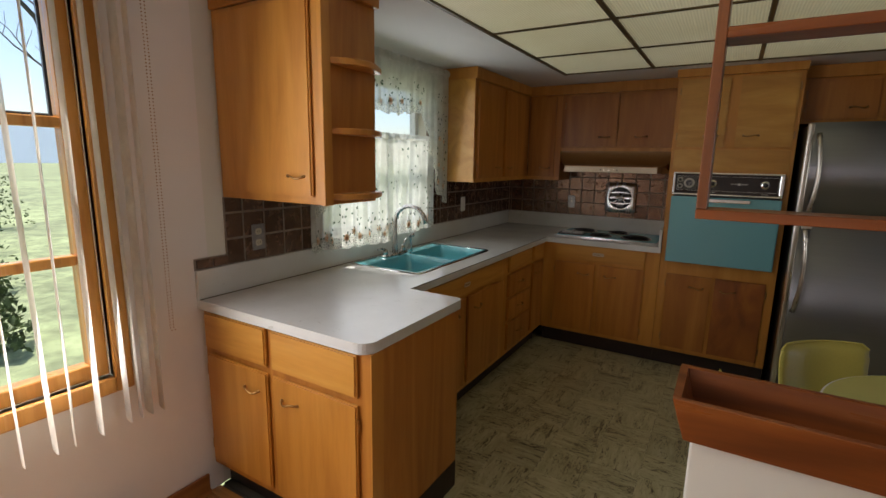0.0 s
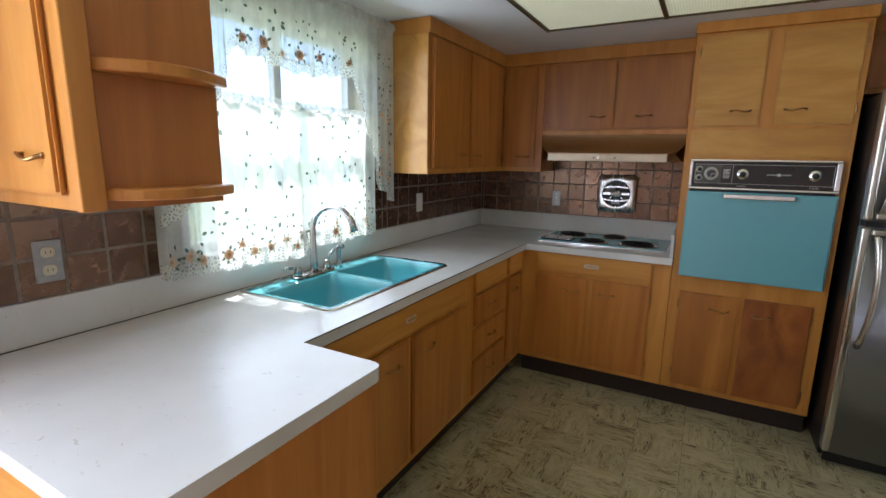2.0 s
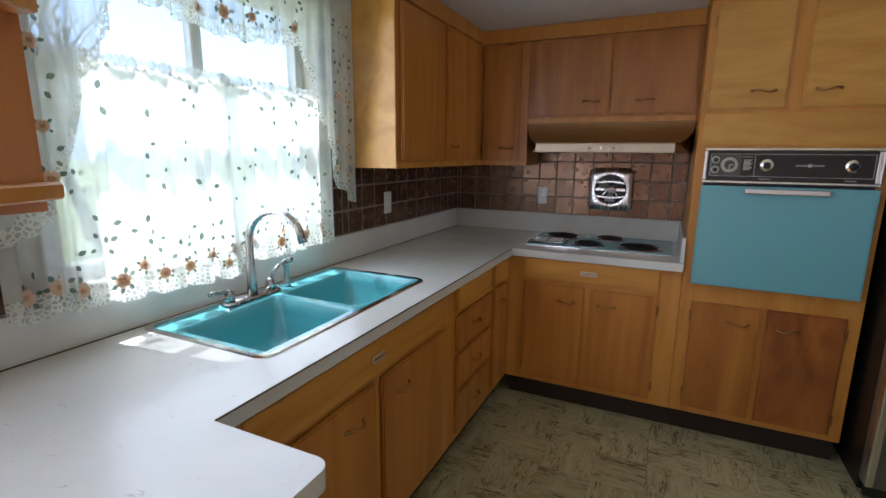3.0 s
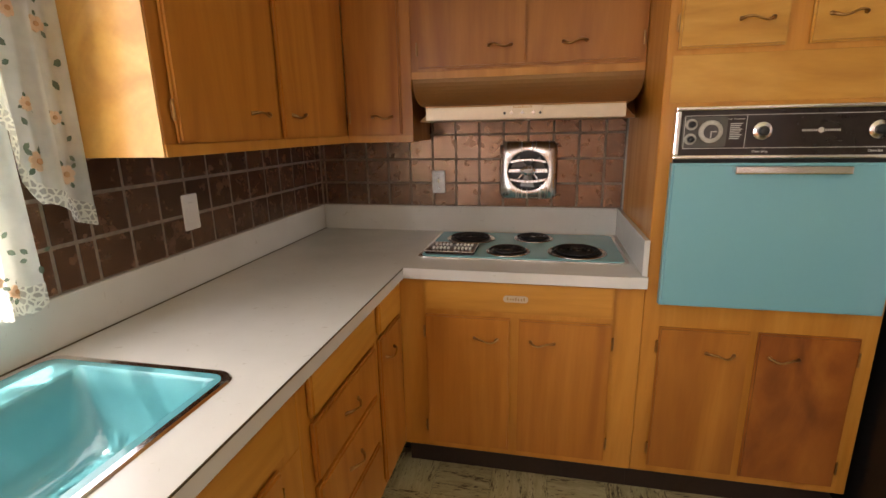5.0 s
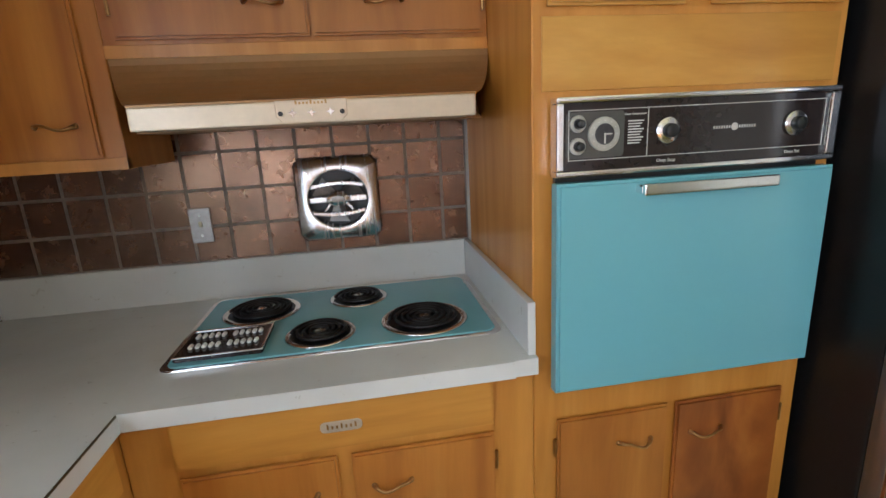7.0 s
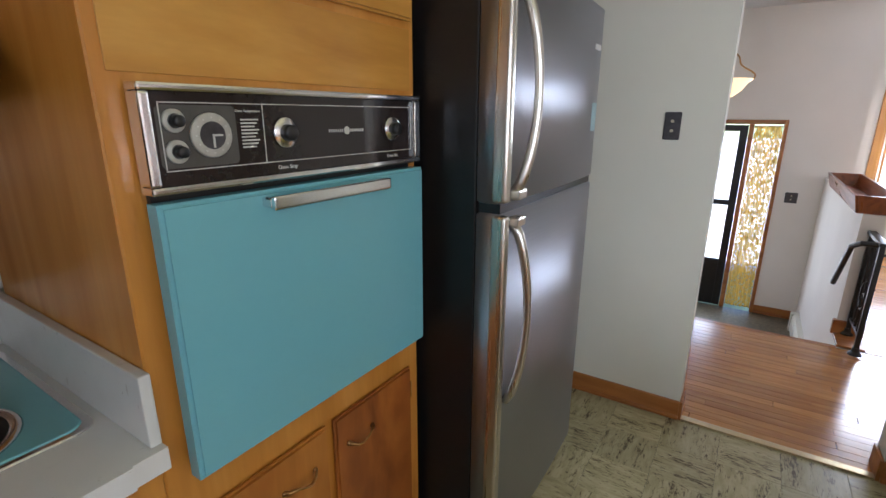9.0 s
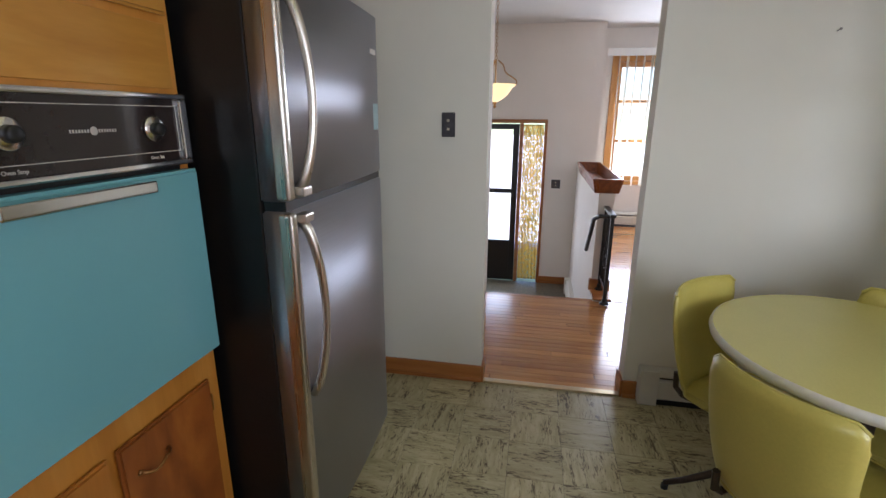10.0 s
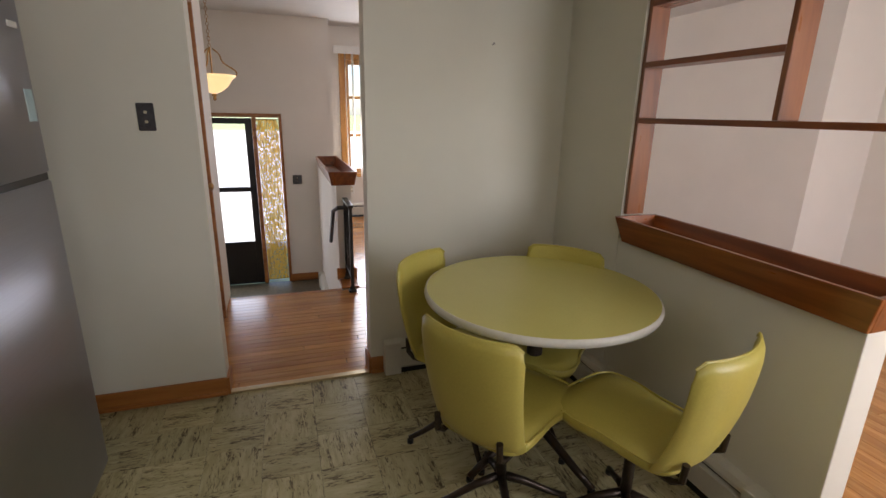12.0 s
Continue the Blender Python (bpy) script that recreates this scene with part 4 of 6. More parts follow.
# ---- exhaust fan in the tiles ----
def wall_fan():
    cx, cz, s = -0.803, 1.214, 0.134
    f = thing("exhaust_fan", pose(cx, NY - 0.012, cz), "square chrome wall exhaust fan with barred round grille", "exhaust fan")
    n = 40
    out, inn = [], []
    for k in range(n):
        a = 2 * math.pi * (k + 0.5) / n
        c, sn = math.cos(a), math.sin(a)
        q = s / max(abs(c), abs(sn))
        q = min(q, s * 1.31)
        out.append((q * c, q * sn))
        inn.append((0.094 * c, 0.092 * sn))
    bm = bmesh.new()
    rings = []
    for pts, k, y in ((out, 1.0, 0.0), (out, 1.0, -0.022), (out, 0.93, -0.038), (inn, 1.05, -0.044), (inn, 1.0, -0.042), (inn, 0.98, -0.004)):
        rings.append([bm.verts.new((x * k, y, z * k)) for x, z in pts])
    for a, b in zip(rings, rings[1:]):
        for k in range(n):
            bm.faces.new((a[k], a[(k + 1) % n], b[(k + 1) % n], b[k]))
    part("cover", bm, FANM, f, "", True)
    bm = lathe([(0.001, 0.0), (0.094, 0.0), (0.094, 0.003), (0.001, 0.003)], 28)
    part("back", upright(bm), BLACK, f)
    for k in range(3):                      # blades at rest
        a = radians(30 + 120 * k)
        bm = bmesh.new()
        vs = [(0.012, -0.014), (0.075, -0.036), (0.078, 0.03), (0.014, 0.016)]
        lo = [bm.verts.new((x * math.cos(a) - z * math.sin(a), -0.012 - 0.012 * (z > 0), x * math.sin(a) + z * math.cos(a))) for x, z in vs]
        bm.faces.new(lo)
        bmesh.ops.solidify(bm, geom=bm.faces[:], thickness=0.002)
        part("blade", bm, BRASSPLATE, f)
    for z, hgt, arch in ((0.040, 0.0065, 0.010), (-0.040, 0.0065, -0.010), (0.0, 0.0095, 0.0)):
        w = 0.090 * math.sqrt(1 - (z / 0.1) ** 2)
        n2 = 14
        up = [(-w + 2 * w * k / n2, z + arch * (1 - (2 * k / n2 - 1) ** 2) + hgt) for k in range(n2 + 1)]
        dn = [(x, y - 2 * hgt) for x, y in up[::-1]]
        bar = upright(prism(up + dn, 0.028, 0.043, 0.003, 1))
        part("grille_bar", bar, FANM, f)
    for sx in (-1, 1):                       # slanted stays under the hub
        bar = upright(prism([(sx * 0.012, -0.006), (sx * 0.024, -0.006), (sx * 0.050, -0.038), (sx * 0.040, -0.038)], 0.029, 0.040, 0.002, 1))
        part("grille_stay", bar, FANM, f)
    bm = lathe([(0.001, 0.054), (0.026, 0.052), (0.034, 0.044), (0.034, 0.03), (0.001, 0.03)], 28)
    bmesh.ops.scale(bm, vec=(1.15, 0.72, 1), verts=bm.verts)
    hub = part("hub", upright(bm), FANM, f, "oval chrome hub", True)
    bm = lathe([(0.001, 0.056), (0.017, 0.055), (0.018, 0.052)], 24)
    bmesh.ops.scale(bm, vec=(1.25, 0.55, 1), verts=bm.verts)
    part("medallion", upright(bm), BRASSPLATE, hub, "small blank oval medallion")
    return f


wall_fan()


# ---- plates on the walls ----
def plate(m, w, h, material, kind, label, category):
    p = thing("wall_plate", m, label, category)
    part("plate", upright(prism(rounded(-w / 2, w / 2, -h / 2, h / 2, 0.005, 3), 0.0, 0.005, 0.002, 1)), material, p)
    if kind == "outlet":
        for z in (-0.026, 0.026):
            r = part("receptacle", upright(prism(rounded(-0.017, 0.017, z - 0.015, z + 0.015, 0.011, 4), 0.004, 0.007, 0.001, 1)), IVORY, p, "ivory receptacle")
            sl = bmesh.new()
            for x in (-0.006, 0.006):
                box(x - 0.001, x + 0.001, -0.0075, -0.0068, z - 0.004, z + 0.005, bm=sl)
            part("slot_pair", sl, BLACK, r)
    elif kind == "toggle":
        part("toggle", box(-0.005, 0.005, -0.013, -0.004, -0.004, 0.014, 0.002, 1), IVORY, p)
        for z in (-0.032, 0.032):
            part("screw", cyl((0, -0.004, z), (0, -0.0062, z), 0.004, n=10), CHROME, p)
    elif kind == "rocker":
        part("rocker", box(-0.016, 0.016, -0.008, -0.004, -0.032, 0.032, 0.002, 1), WHITE, p)
    elif kind == "double":
        for z in (-0.02, 0.02):
            part("toggle", box(-0.006, 0.006, -0.014, -0.004, z - 0.006, z + 0.006, 0.002, 1), IVORY, p)
    return p


plate(pose(-1.24, NY - 0.010, 1.156), 0.066, 0.112, BRASSPLATE, "toggle", "pewter light switch plate on the bronze tiles", "light switch")
plate(pose(WX + 0.010, 3.53, 1.16, 0, 0, 90), 0.072, 0.118, WHITE, "rocker", "white rocker switch plate on the bronze tiles", "light switch")
plate(pose(WX + 0.010, 1.518, 1.142, 0, 0, 90), 0.070, 0.122, BRASSPLATE, "outlet", "pewter electrical outlet plate on bronze tiles", "outlet")
plate(pose(EX - 0.0005, 3.425, 1.375, 0, 0, -90), 0.066, 0.115, DARKPLATE, "double", "dark pewter switch plate on the cream wall", "light switch")
plate(pose(FDX - 0.0005, 2.728, 0.59, 0, 0, -90), 0.11, 0.11, DARKPLATE, "double", "dark double switch plate beside the front door", "light switch")
plate(pose(FAR - 0.0005, 2.0, 0.38, 0, 0, -90), 0.075, 0.12, WHITE, "outlet", "white outlet plate on the living room wall", "outlet")
n = thing("wall_nail", pose(EX - 0.0005, 1.836, 1.755, 0, 0, -90), "small bare picture nail in the cream wall", "nail")
part("shank", cyl((0, 0, 0), (0, -0.022, 0.004), 0.0022, n=8), BRASSPLATE, n)
part("head", cyl((0, -0.022, 0.004), (0, -0.024, 0.0045), 0.0055, n=10), BRASSPLATE, n)


# ---- refrigerator ----
def refrigerator():
    x0, x1, yf = 0.372, 1.135, 3.610
    split, top = 1.192, 1.765
    f = thing("refrigerator", Matrix.Identity(4), "stainless steel top-freezer refrigerator with black sides", "refrigerator")
    part("body", box(x0 + 0.004, x1 - 0.004, yf + 0.075, 4.46, 0.03, top - 0.01, 0.006, 2), BLACKSIDE, f, "black textured cabinet")
    part("grille", box(x0 + 0.02, x1 - 0.01, yf + 0.05, yf + 0.075, 0.012, 0.075, 0.004, 1), BLACK, f)
    for x in (x0 + 0.06, x1 - 0.06):
        for y in (yf + 0.12, 4.38):
            part("foot", cyl((x, y, 0), (x, y, 0.032), 0.02, n=12), BLACK, f)

    def steel_door(z0, z1, name):
        out = [(x0 + 0.003, yf + 0.072)]
        out += [(x0 + 0.045 - 0.045 * math.cos(radians(a)), yf + 0.03 - 0.03 * math.sin(radians(a))) for a in range(0, 91, 15)]
        out += [(x0 + (x1 - x0) * k / 8, yf - 0.010 * math.sin(math.pi * k / 8)) for k in range(1, 8)]
        out += [(x1 - 0.02 + 0.02 * math.sin(radians(a)), yf + 0.02 - 0.02 * math.cos(radians(a))) for a in range(0, 91, 30)]
        out += [(x1, yf + 0.072)]
        d = part(name, prism(out, z0, z1, 0.004, 2), STEEL, f, "brushed stainless door", True)
        return d
    lo = steel_door(0.085, split - 0.013, "fridge_door")
    hi = steel_door(split + 0.013, top, "freezer_door")
    for d, z0, z1 in ((lo, 0.09, split - 0.016), (hi, split + 0.016, top - 0.004)):
        part("edge_trim", box(x0 - 0.002, x0 + 0.030, yf - 0.012, yf + 0.03, z0, z1, 0.012, 4), HANDLE_STEEL, d, "rounded satin steel door edge", True)
    part("gasket", box(x0 + 0.012, x1 - 0.006, yf + 0.01, yf + 0.07, split - 0.0125, split + 0.0125), BLACK, f)

    def bow(d, za, zb):
        pts = []
        hx = x0 + 0.055
        for k in range(17):
            u = k / 16
            pts.append((hx + 0.018 * math.sin(math.pi * u), yf - 0.004 - 0.048 * math.sin(math.pi * u) ** 0.55, za + (zb - za) * u))
        bm = tube(pts, [0.014 - 0.003 * math.sin(math.pi * k / 16) for k in range(17)], 10)
        part("handle", bm, HANDLE_STEEL, d, "curved satin steel handle", True)
        part("handle_foot", box(hx - 0.02, hx + 0.03, yf - 0.03, yf + 0.004, min(za, zb, key=lambda q: abs(q - split)) - 0.012, min(za, zb, key=lambda q: abs(q - split)) + 0.012, 0.005, 2), HANDLE_STEEL, d)
    bow(lo, 0.63, split - 0.035)
    bow(hi, split + 0.035, 1.70)
    part("badge", box(x1 - 0.105, x1 - 0.05, yf - 0.0065, yf - 0.001, 1.63, 1.647, 0.001, 1), WHITE, hi, "small pale maker's badge")
    part("energy_sticker", box(x1 - 0.085, x1 - 0.035, yf - 0.0045, yf - 0.0005, 1.365, 1.46, 0.0005, 1), plain("pale_blue_sticker", (0.45, 0.62, 0.66), 0.5), hi, "small pale blue sticker")
    return f


refrigerator()


# ---- kitchen window: frame, panes, curtain ----
def window_unit(name, x, y0, y1, z0, z1, frame_mat, rails, mullions, depth=0.05, w=0.045, sill=None, label=""):
    """A window in a wall that faces x; rails are heights, mullions are places along y."""
    wd = tagged(new(name), label or "window with wooden frame and clear panes", "", "", "structure")
    bm = bmesh.new()
    for a in ((y0, y0 + w, z0, z1), (y1 - w, y1, z0, z1), (y0 + w, y1 - w, z0, z0 + w), (y0 + w, y1 - w, z1 - w, z1)):
        box(x - depth / 2, x + depth / 2, a[0], a[1], a[2], a[3], 0.004, 1, bm)
    part("window_frame", bm, frame_mat, wd)
    zs = [z0 + w] + sorted(rails) + [z1 - w]
    ys = [y0 + w] + sorted(mullions) + [y1 - w]
    for z in rails:
        part("rail", box(x - 0.02, x + 0.022, y0 + w, y1 - w, z - 0.018, z + 0.018, 0.004, 1), frame_mat, wd)
    for y in mullions:
        part("mullion", box(x - 0.018, x + 0.02, y - 0.022, y + 0.022, z0 + w, z1 - w, 0.004, 1), frame_mat, wd)
    for a, b in zip(zs, zs[1:]):
        for c, d in zip(ys, ys[1:]):
            p = part("pane", box(x - 0.002, x + 0.002, c, d, a, b), GLASS, wd)
            p.visible_shadow = False
    return wd


PAINTED = plain("painted_sash", (0.62, 0.64, 0.62), 0.45, speck=0.05)
DARKTRIM = plain("dark_storm_frame", (0.035, 0.025, 0.02), 0.4)
window_unit("window_kitchen", WX - 0.09, KWIN[0], KWIN[1], KWIN[2], KWIN[3], PAINTED, [1.64], [2.47], label="white painted double kitchen window with a centre mullion")


def flower(bm_p, bm_h, bm_l, x, y, z, r, leaves=4):
    own = lathe([(0.0005, 0.003), (r * 0.8, 0.002), (r * 0.85, 0.0)], 12)
    bmesh.ops.transform(own, matrix=Matrix.Translation((x, y, z)) @ Matrix.Rotation(radians(90), 4, "Y"), verts=own.verts)
    joined(bm_p, own)
    for k in range(7):
        a = 2 * math.pi * k / 7 + 0.3 * random.random()
        own = lathe([(0.0005, 0.0035), (r * 0.36, 0.003), (r * 0.42, 0.0)], 9)
        bmesh.ops.transform(own, matrix=Matrix.Translation((x, y + 0.72 * r * math.cos(a), z + 0.72 * r * math.sin(a))) @ Matrix.Rotation(radians(90), 4, "Y"), verts=own.verts)
        joined(bm_p, own)
    own = lathe([(0.0005, 0.006), (r * 0.34, 0.005), (r * 0.38, 0.0)], 8)
    bmesh.ops.transform(own, matrix=Matrix.Translation((x, y, z)) @ Matrix.Rotation(radians(90), 4, "Y"), verts=own.verts)
    joined(bm_h, own)
    sprig(bm_l, x, y, z, r, leaves)


def sprig(bm, x, y, z, r, leaves):
    for k in range(leaves):
        a = 2 * math.pi * (k + random.random() * 0.7) / max(leaves, 1)
        d, L = r * 1.35, r * random.uniform(0.75, 1.1)
        c, s = math.cos(a), math.sin(a)
        vs = []
        for u, w in ((0, 0), (0.35, 0.3), (0.7, 0.26), (1, 0), (0.7, -0.26), (0.35, -0.3)):
            q, p = d * 0.7 + u * L, w * L
            vs.append(bm.verts.new((x + 0.003, y + q * c - p * s, z + q * s + p * c)))
        bm.faces.new(vs)


def curtain(name, y0, y1, top, bottom_of, x, folds, amp, label, seed, flowers=(), head=0.0, lace_h=0.07):
    """A gathered sheer between y0 and y1; bottom_of(u) is the height of its lower edge."""
    rnd = random.Random(seed)
    c = thing(name, pose(0, 0, 0), label, "curtain")
    ph = [rnd.uniform(0, 6.28) for _ in range(4)]
    NU, NV = 180, 26

    def at(u, v):
        """Place on the cloth: u along the rod, v from the top down."""
        zb = bottom_of(u)
        z = top - (top - zb) * v
        wob = math.sin(u * folds * 6.283 + ph[0] + 0.5 * math.sin(5 * u + ph[1])) + 0.45 * math.sin(u * folds * 15.1 + ph[2] + 2 * v)
        gather = 0.5 + 0.8 * v
        return Vector((x + amp * wob * gather, y0 + (y1 - y0) * u + 0.006 * math.sin(u * folds * 12.6 + ph[3]) * v, z))
    body, lace = bmesh.new(), bmesh.new()
    for bm, v0, v1, n in ((body, 0.0, 1.0, NV), (lace, 1.0, 1.0, 3)):
        rows = []
        for j in range(n + 1):
            row = []
            for i in range(NU + 1):
                u = i / NU
                if bm is body:
                    p = at(u, j / n)
                else:
                    p = at(u, 1.0)
                    scal = lace_h * (0.62 + 0.38 * abs(math.sin(u * (y1 - y0) * 28)))
                    p = p + Vector((0.002, 0, 0.006 - scal * j / n))
                row.append(bm.verts.new(p))
            rows.append(row)
        for a, b in zip(rows, rows[1:]):
            for i in range(NU):
                bm.faces.new((a[i], a[i + 1], b[i + 1], b[i]))
    part("cloth", body, SHEER, c, "", True)
    part("lace_edge", lace, LACE, c, "scalloped lace edge", True)
    if head:
        bm = bmesh.new()
        rows = []
        for j in range(5):
            rows.append([bm.verts.new(at(i / NU, 0) + Vector((0.004 + 0.007 * math.sin(i * 0.9 + ph[0]) + 0.010 * math.sin(math.pi * j / 4), 0, head * j / 4 - 0.01 + 0.004 * math.sin(i * 1.7)))) for i in range(NU + 1)])
        for a, b in zip(rows, rows[1:]):
            for i in range(NU):
                bm.faces.new((a[i], a[i + 1], b[i + 1], b[i]))
        part("gathered_head", bm, SHEER, c, "ruffled rod pocket", True)
    pe, he, le = bmesh.new(), bmesh.new(), bmesh.new()
    for u, v, r, lv in flowers:
        p = at(u, v)
        if r > 0.012:
            flower(pe, he, le, p.x + 0.004, p.y, p.z, r, lv)
        else:
            sprig(le, p.x + 0.004, p.y, p.z, r * 2.1, lv)
    for nm, bm, m in (("petal_embroidery", pe, PETAL), ("heart_embroidery", he, HEART), ("leaf_embroidery", le, LEAF)):
        if bm.verts:
            part(nm, bm, m, c, "coloured " + nm.replace("_", " "))["kind"] = "stuff"
        else:
            bm.free()
    return c


random.seed(5)
low = [(k / 9 + 0.05, random.uniform(0.93, 1.02), random.choice((0.018, 0.015, 0.02)), 6) for k in range(9)]
low += [(k / 9 + 0.1, random.uniform(0.80, 0.9), 0.010, 4) for k in range(9)]
low += [(0.1 + 0.23 * i + random.uniform(-0.05, 0.05), 0.14 + 0.2 * j + random.uniform(-0.04, 0.04), random.choice((0.0095, 0.0118)), random.choice((2, 3, 4))) for i in range(4) for j in range(4)]
rod_z = 1.648
curtain("cafe_curtain", 1.80, 2.46, rod_z, lambda u: 1.075 - 0.02 * u, WX + 0.055, 6, 0.017, "white sheer cafe curtain panel with embroidered flowers", 3, low, 0.035)
curtain("cafe_curtain", 2.43, 2.985, rod_z, lambda u: 1.085 + 0.005 * math.sin(9 * u), WX + 0.052, 5, 0.018, "white sheer cafe curtain panel with embroidered flowers", 4, low, 0.035)


def swag(u):
    """Lower edge of the valance: short in the middle, long tails at both sides."""
    e = min(u, 1 - u) * 1.42
    if e < 0.13:
        return 1.24 + 0.55 * e
    if e < 0.34:
        return 1.31 + (1.845 - 1.31) * ((e - 0.13) / 0.21) ** 0.8
    return 1.845 - 0.02 * math.cos((u - 0.5) * 12)


vf = [(0.27 + 0.46 * k / 6, random.uniform(0.84, 1.0), random.choice((0.022, 0.016, 0.009)), 5) for k in range(7)]
vf += [(0.24 + 0.52 * k / 14, random.uniform(0.45, 0.98), random.choice((0.009, 0.0115)), random.choice((3, 4, 5))) for k in range(15)]
vf += [(s, v, r, 4) for s in (0.035, 0.08, 0.92, 0.965) for v, r in ((0.2, 0.009), (0.35, 0.011), (0.46, 0.009), (0.55, 0.016), (0.66, 0.0115), (0.78, 0.014), (0.86, 0.011), (0.93, 0.02))]
curtain("valance_curtain", 1.80, 3.125, 2.105, swag, WX + 0.085, 15, 0.010, "white sheer lace valance with long side tails and embroidery", 8, vf, 0.045, 0.055)
for z, x in ((rod_z, WX + 0.048), (2.10, WX + 0.08)):
    r = thing("curtain_rod", Matrix.Identity(4), "thin white curtain rod over the kitchen window", "curtain rod")
    ya, yb = (1.805, 3.0) if z < 2 else (1.805, 3.12)
    part("rod", cyl((x, ya, z), (x, yb, z), 0.006, n=10), WHITE, r)
    for y in (ya, yb):
        part("bracket", box(WX, x + 0.006, y - 0.004, y + 0.004, z - 0.008, z + 0.008, 0.002, 1), WHITE, r)

# ---- dining window with its casing and vertical blind ----
window_unit("window_dining", WX - 0.06, DWIN[0], DWIN[1], DWIN[2], DWIN[3], CASING, [1.145, 1.615], [0.10], 0.06, 0.055, label="honey stained wooden window with three lights")
window_unit("window_dining_storm", WX - 0.115, DWIN[0] + 0.03, DWIN[1] - 0.03, 1.62, DWIN[3] - 0.03, DARKTRIM, [], [0.10], 0.02, 0.025, label="dark storm sash outside the window")
cs = tagged(new("window_casing"), "honey stained window casing", "", "", "structure")
y0, y1, z0, z1 = DWIN
for nm, a in (("side_casing", (y0 - 0.075, y0, z0 - 0.03, z1 + 0.07)), ("side_casing", (y1, y1 + 0.06, z0 - 0.06, z1 + 0.07)), ("head_casing", (y0, y1, z1, z1 + 0.07)), ("sill", (y0, y1, z0 - 0.06, z0))):
    part(nm, box(WX - 0.03, WX + 0.02, a[0], a[1], a[2], a[3], 0.007, 2), CASING, cs)


def vertical_blind(m, ys, ztop, zbot, label, turn=80, w=0.086):
    b = thing("vertical_blind", m, label, "window blind")
    part("head_rail", box(-0.03, 0.03, min(ys) - 0.05, max(ys) + 0.05, ztop, ztop + 0.045, 0.006, 2), WHITE, b)
    for i, y in enumerate(ys):
        a = radians(turn + 7 * math.sin(i * 2.3))
        bm = bmesh.new()
        rows = []
        for j in range(7):
            z = ztop - 0.01 - (ztop - zbot - 0.01) * j / 6
            row = []
            for k in range(5):
                s = (k / 4 - 0.5) * w
                bow = 0.007 * (1 - (2 * k / 4 - 1) ** 2)
                sway = 0.012 * math.sin(i * 1.7) * (j / 6) ** 2
                row.append(bm.verts.new((math.sin(a) * s + math.cos(a) * bow, y + math.cos(a) * s - math.sin(a) * bow + sway, z)))
            rows.append(row)
        for p, q in zip(rows, rows[1:]):
            for k in range(4):
                bm.faces.new((p[k], p[k + 1], q[k + 1], q[k]))
        bmesh.ops.solidify(bm, geom=bm.faces[:], thickness=0.0012)
        part("vane", bm, BLIND, b, "", True)
    return b


vb = vertical_blind(pose(WX + 0.075, 0, 0), [-0.6 + 0.0765 * k for k in range(20)] + [0.90, 0.945, 0.985], 2.33, 0.545, "ivory vertical blind with open vanes over the window", 104)
bm = bmesh.new()
for y in (1.03, 1.043):
    for k in range(126):
        bmesh.ops.create_icosphere(bm, subdivisions=1, radius=0.0028, matrix=Matrix.Translation((0.02, y + (0.006 if k == 125 else 0), 2.33 - 0.0119 * k)))
part("bead_chain", bm, BRONZE, vb, "beaded pull chain")


# ---- baseboard heaters ----
def heater(m, length, label, h=0.19):
    """Local: back at y = 0, front at y = -0.065, along +x."""
    e = thing("baseboard_heater", m, label, "heater")
    prof = [(0, 0.012), (0, h), (-0.045, h), (-0.058, h - 0.018), (-0.060, h - 0.03), (-0.046, h - 0.035), (-0.046, h - 0.045), (-0.064, h - 0.055), (-0.066, 0.045), (-0.05, 0.03), (-0.02, 0.03), (-0.02, 0.012)]
    bm = bmesh.new()
    a = [bm.verts.new((0.0, y, z)) for y, z in prof]
    b = [bm.verts.new((length, y, z)) for y, z in prof]
    n = len(prof)
    for k in range(n):
        bm.faces.new((a[k], a[(k + 1) % n], b[(k + 1) % n], b[k]))
    bm.faces.new(a[::-1])
    bm.faces.new(b)
    part("cover", bm, HEATER, e)
    # black strip puts the shade of the outlet slot into colour
    part("slot", box(0.08, length - 0.08, -0.0475, -0.045, h - 0.046, h - 0.033), BLACK, e, "black strip for the shade in the outlet slot")
    # black block under the cover stands for shade in the open gap
    part("gap_shade", box(0.02, length - 0.02, -0.05, -0.0, 0.0, 0.028), BLACK, e)
    for x in (-0.002, length - 0.088):
        part("end_cap", box(x, x + 0.09, -0.072, 0.0, 0.004, h + 0.004, 0.005, 2), HEATER, e)
    return e


heater(pose(EX, 2.42, 0, 0, 0, -90), 1.0, "cream enamel baseboard heater along the kitchen wall")
heater(pose(EX - 0.08, HW1, 0, 0, 0, 180), EX - 0.08 - 0.10, "cream enamel baseboard heater along the low partition")
heater(pose(WX + 0.026, -1.6, 0, 0, 0, 90), 2.43, "cream enamel baseboard heater under the dining window")
heater(pose(FDX - 0.3, 2.4805, -0.735, 0, 0, 180), 1.1, "white baseboard heater along the stair wall in the foyer")
heater(pose(FAR - 0.026, 2.2, 0, 0, 0, -90), 2.4, "white baseboard heater under the living room window")

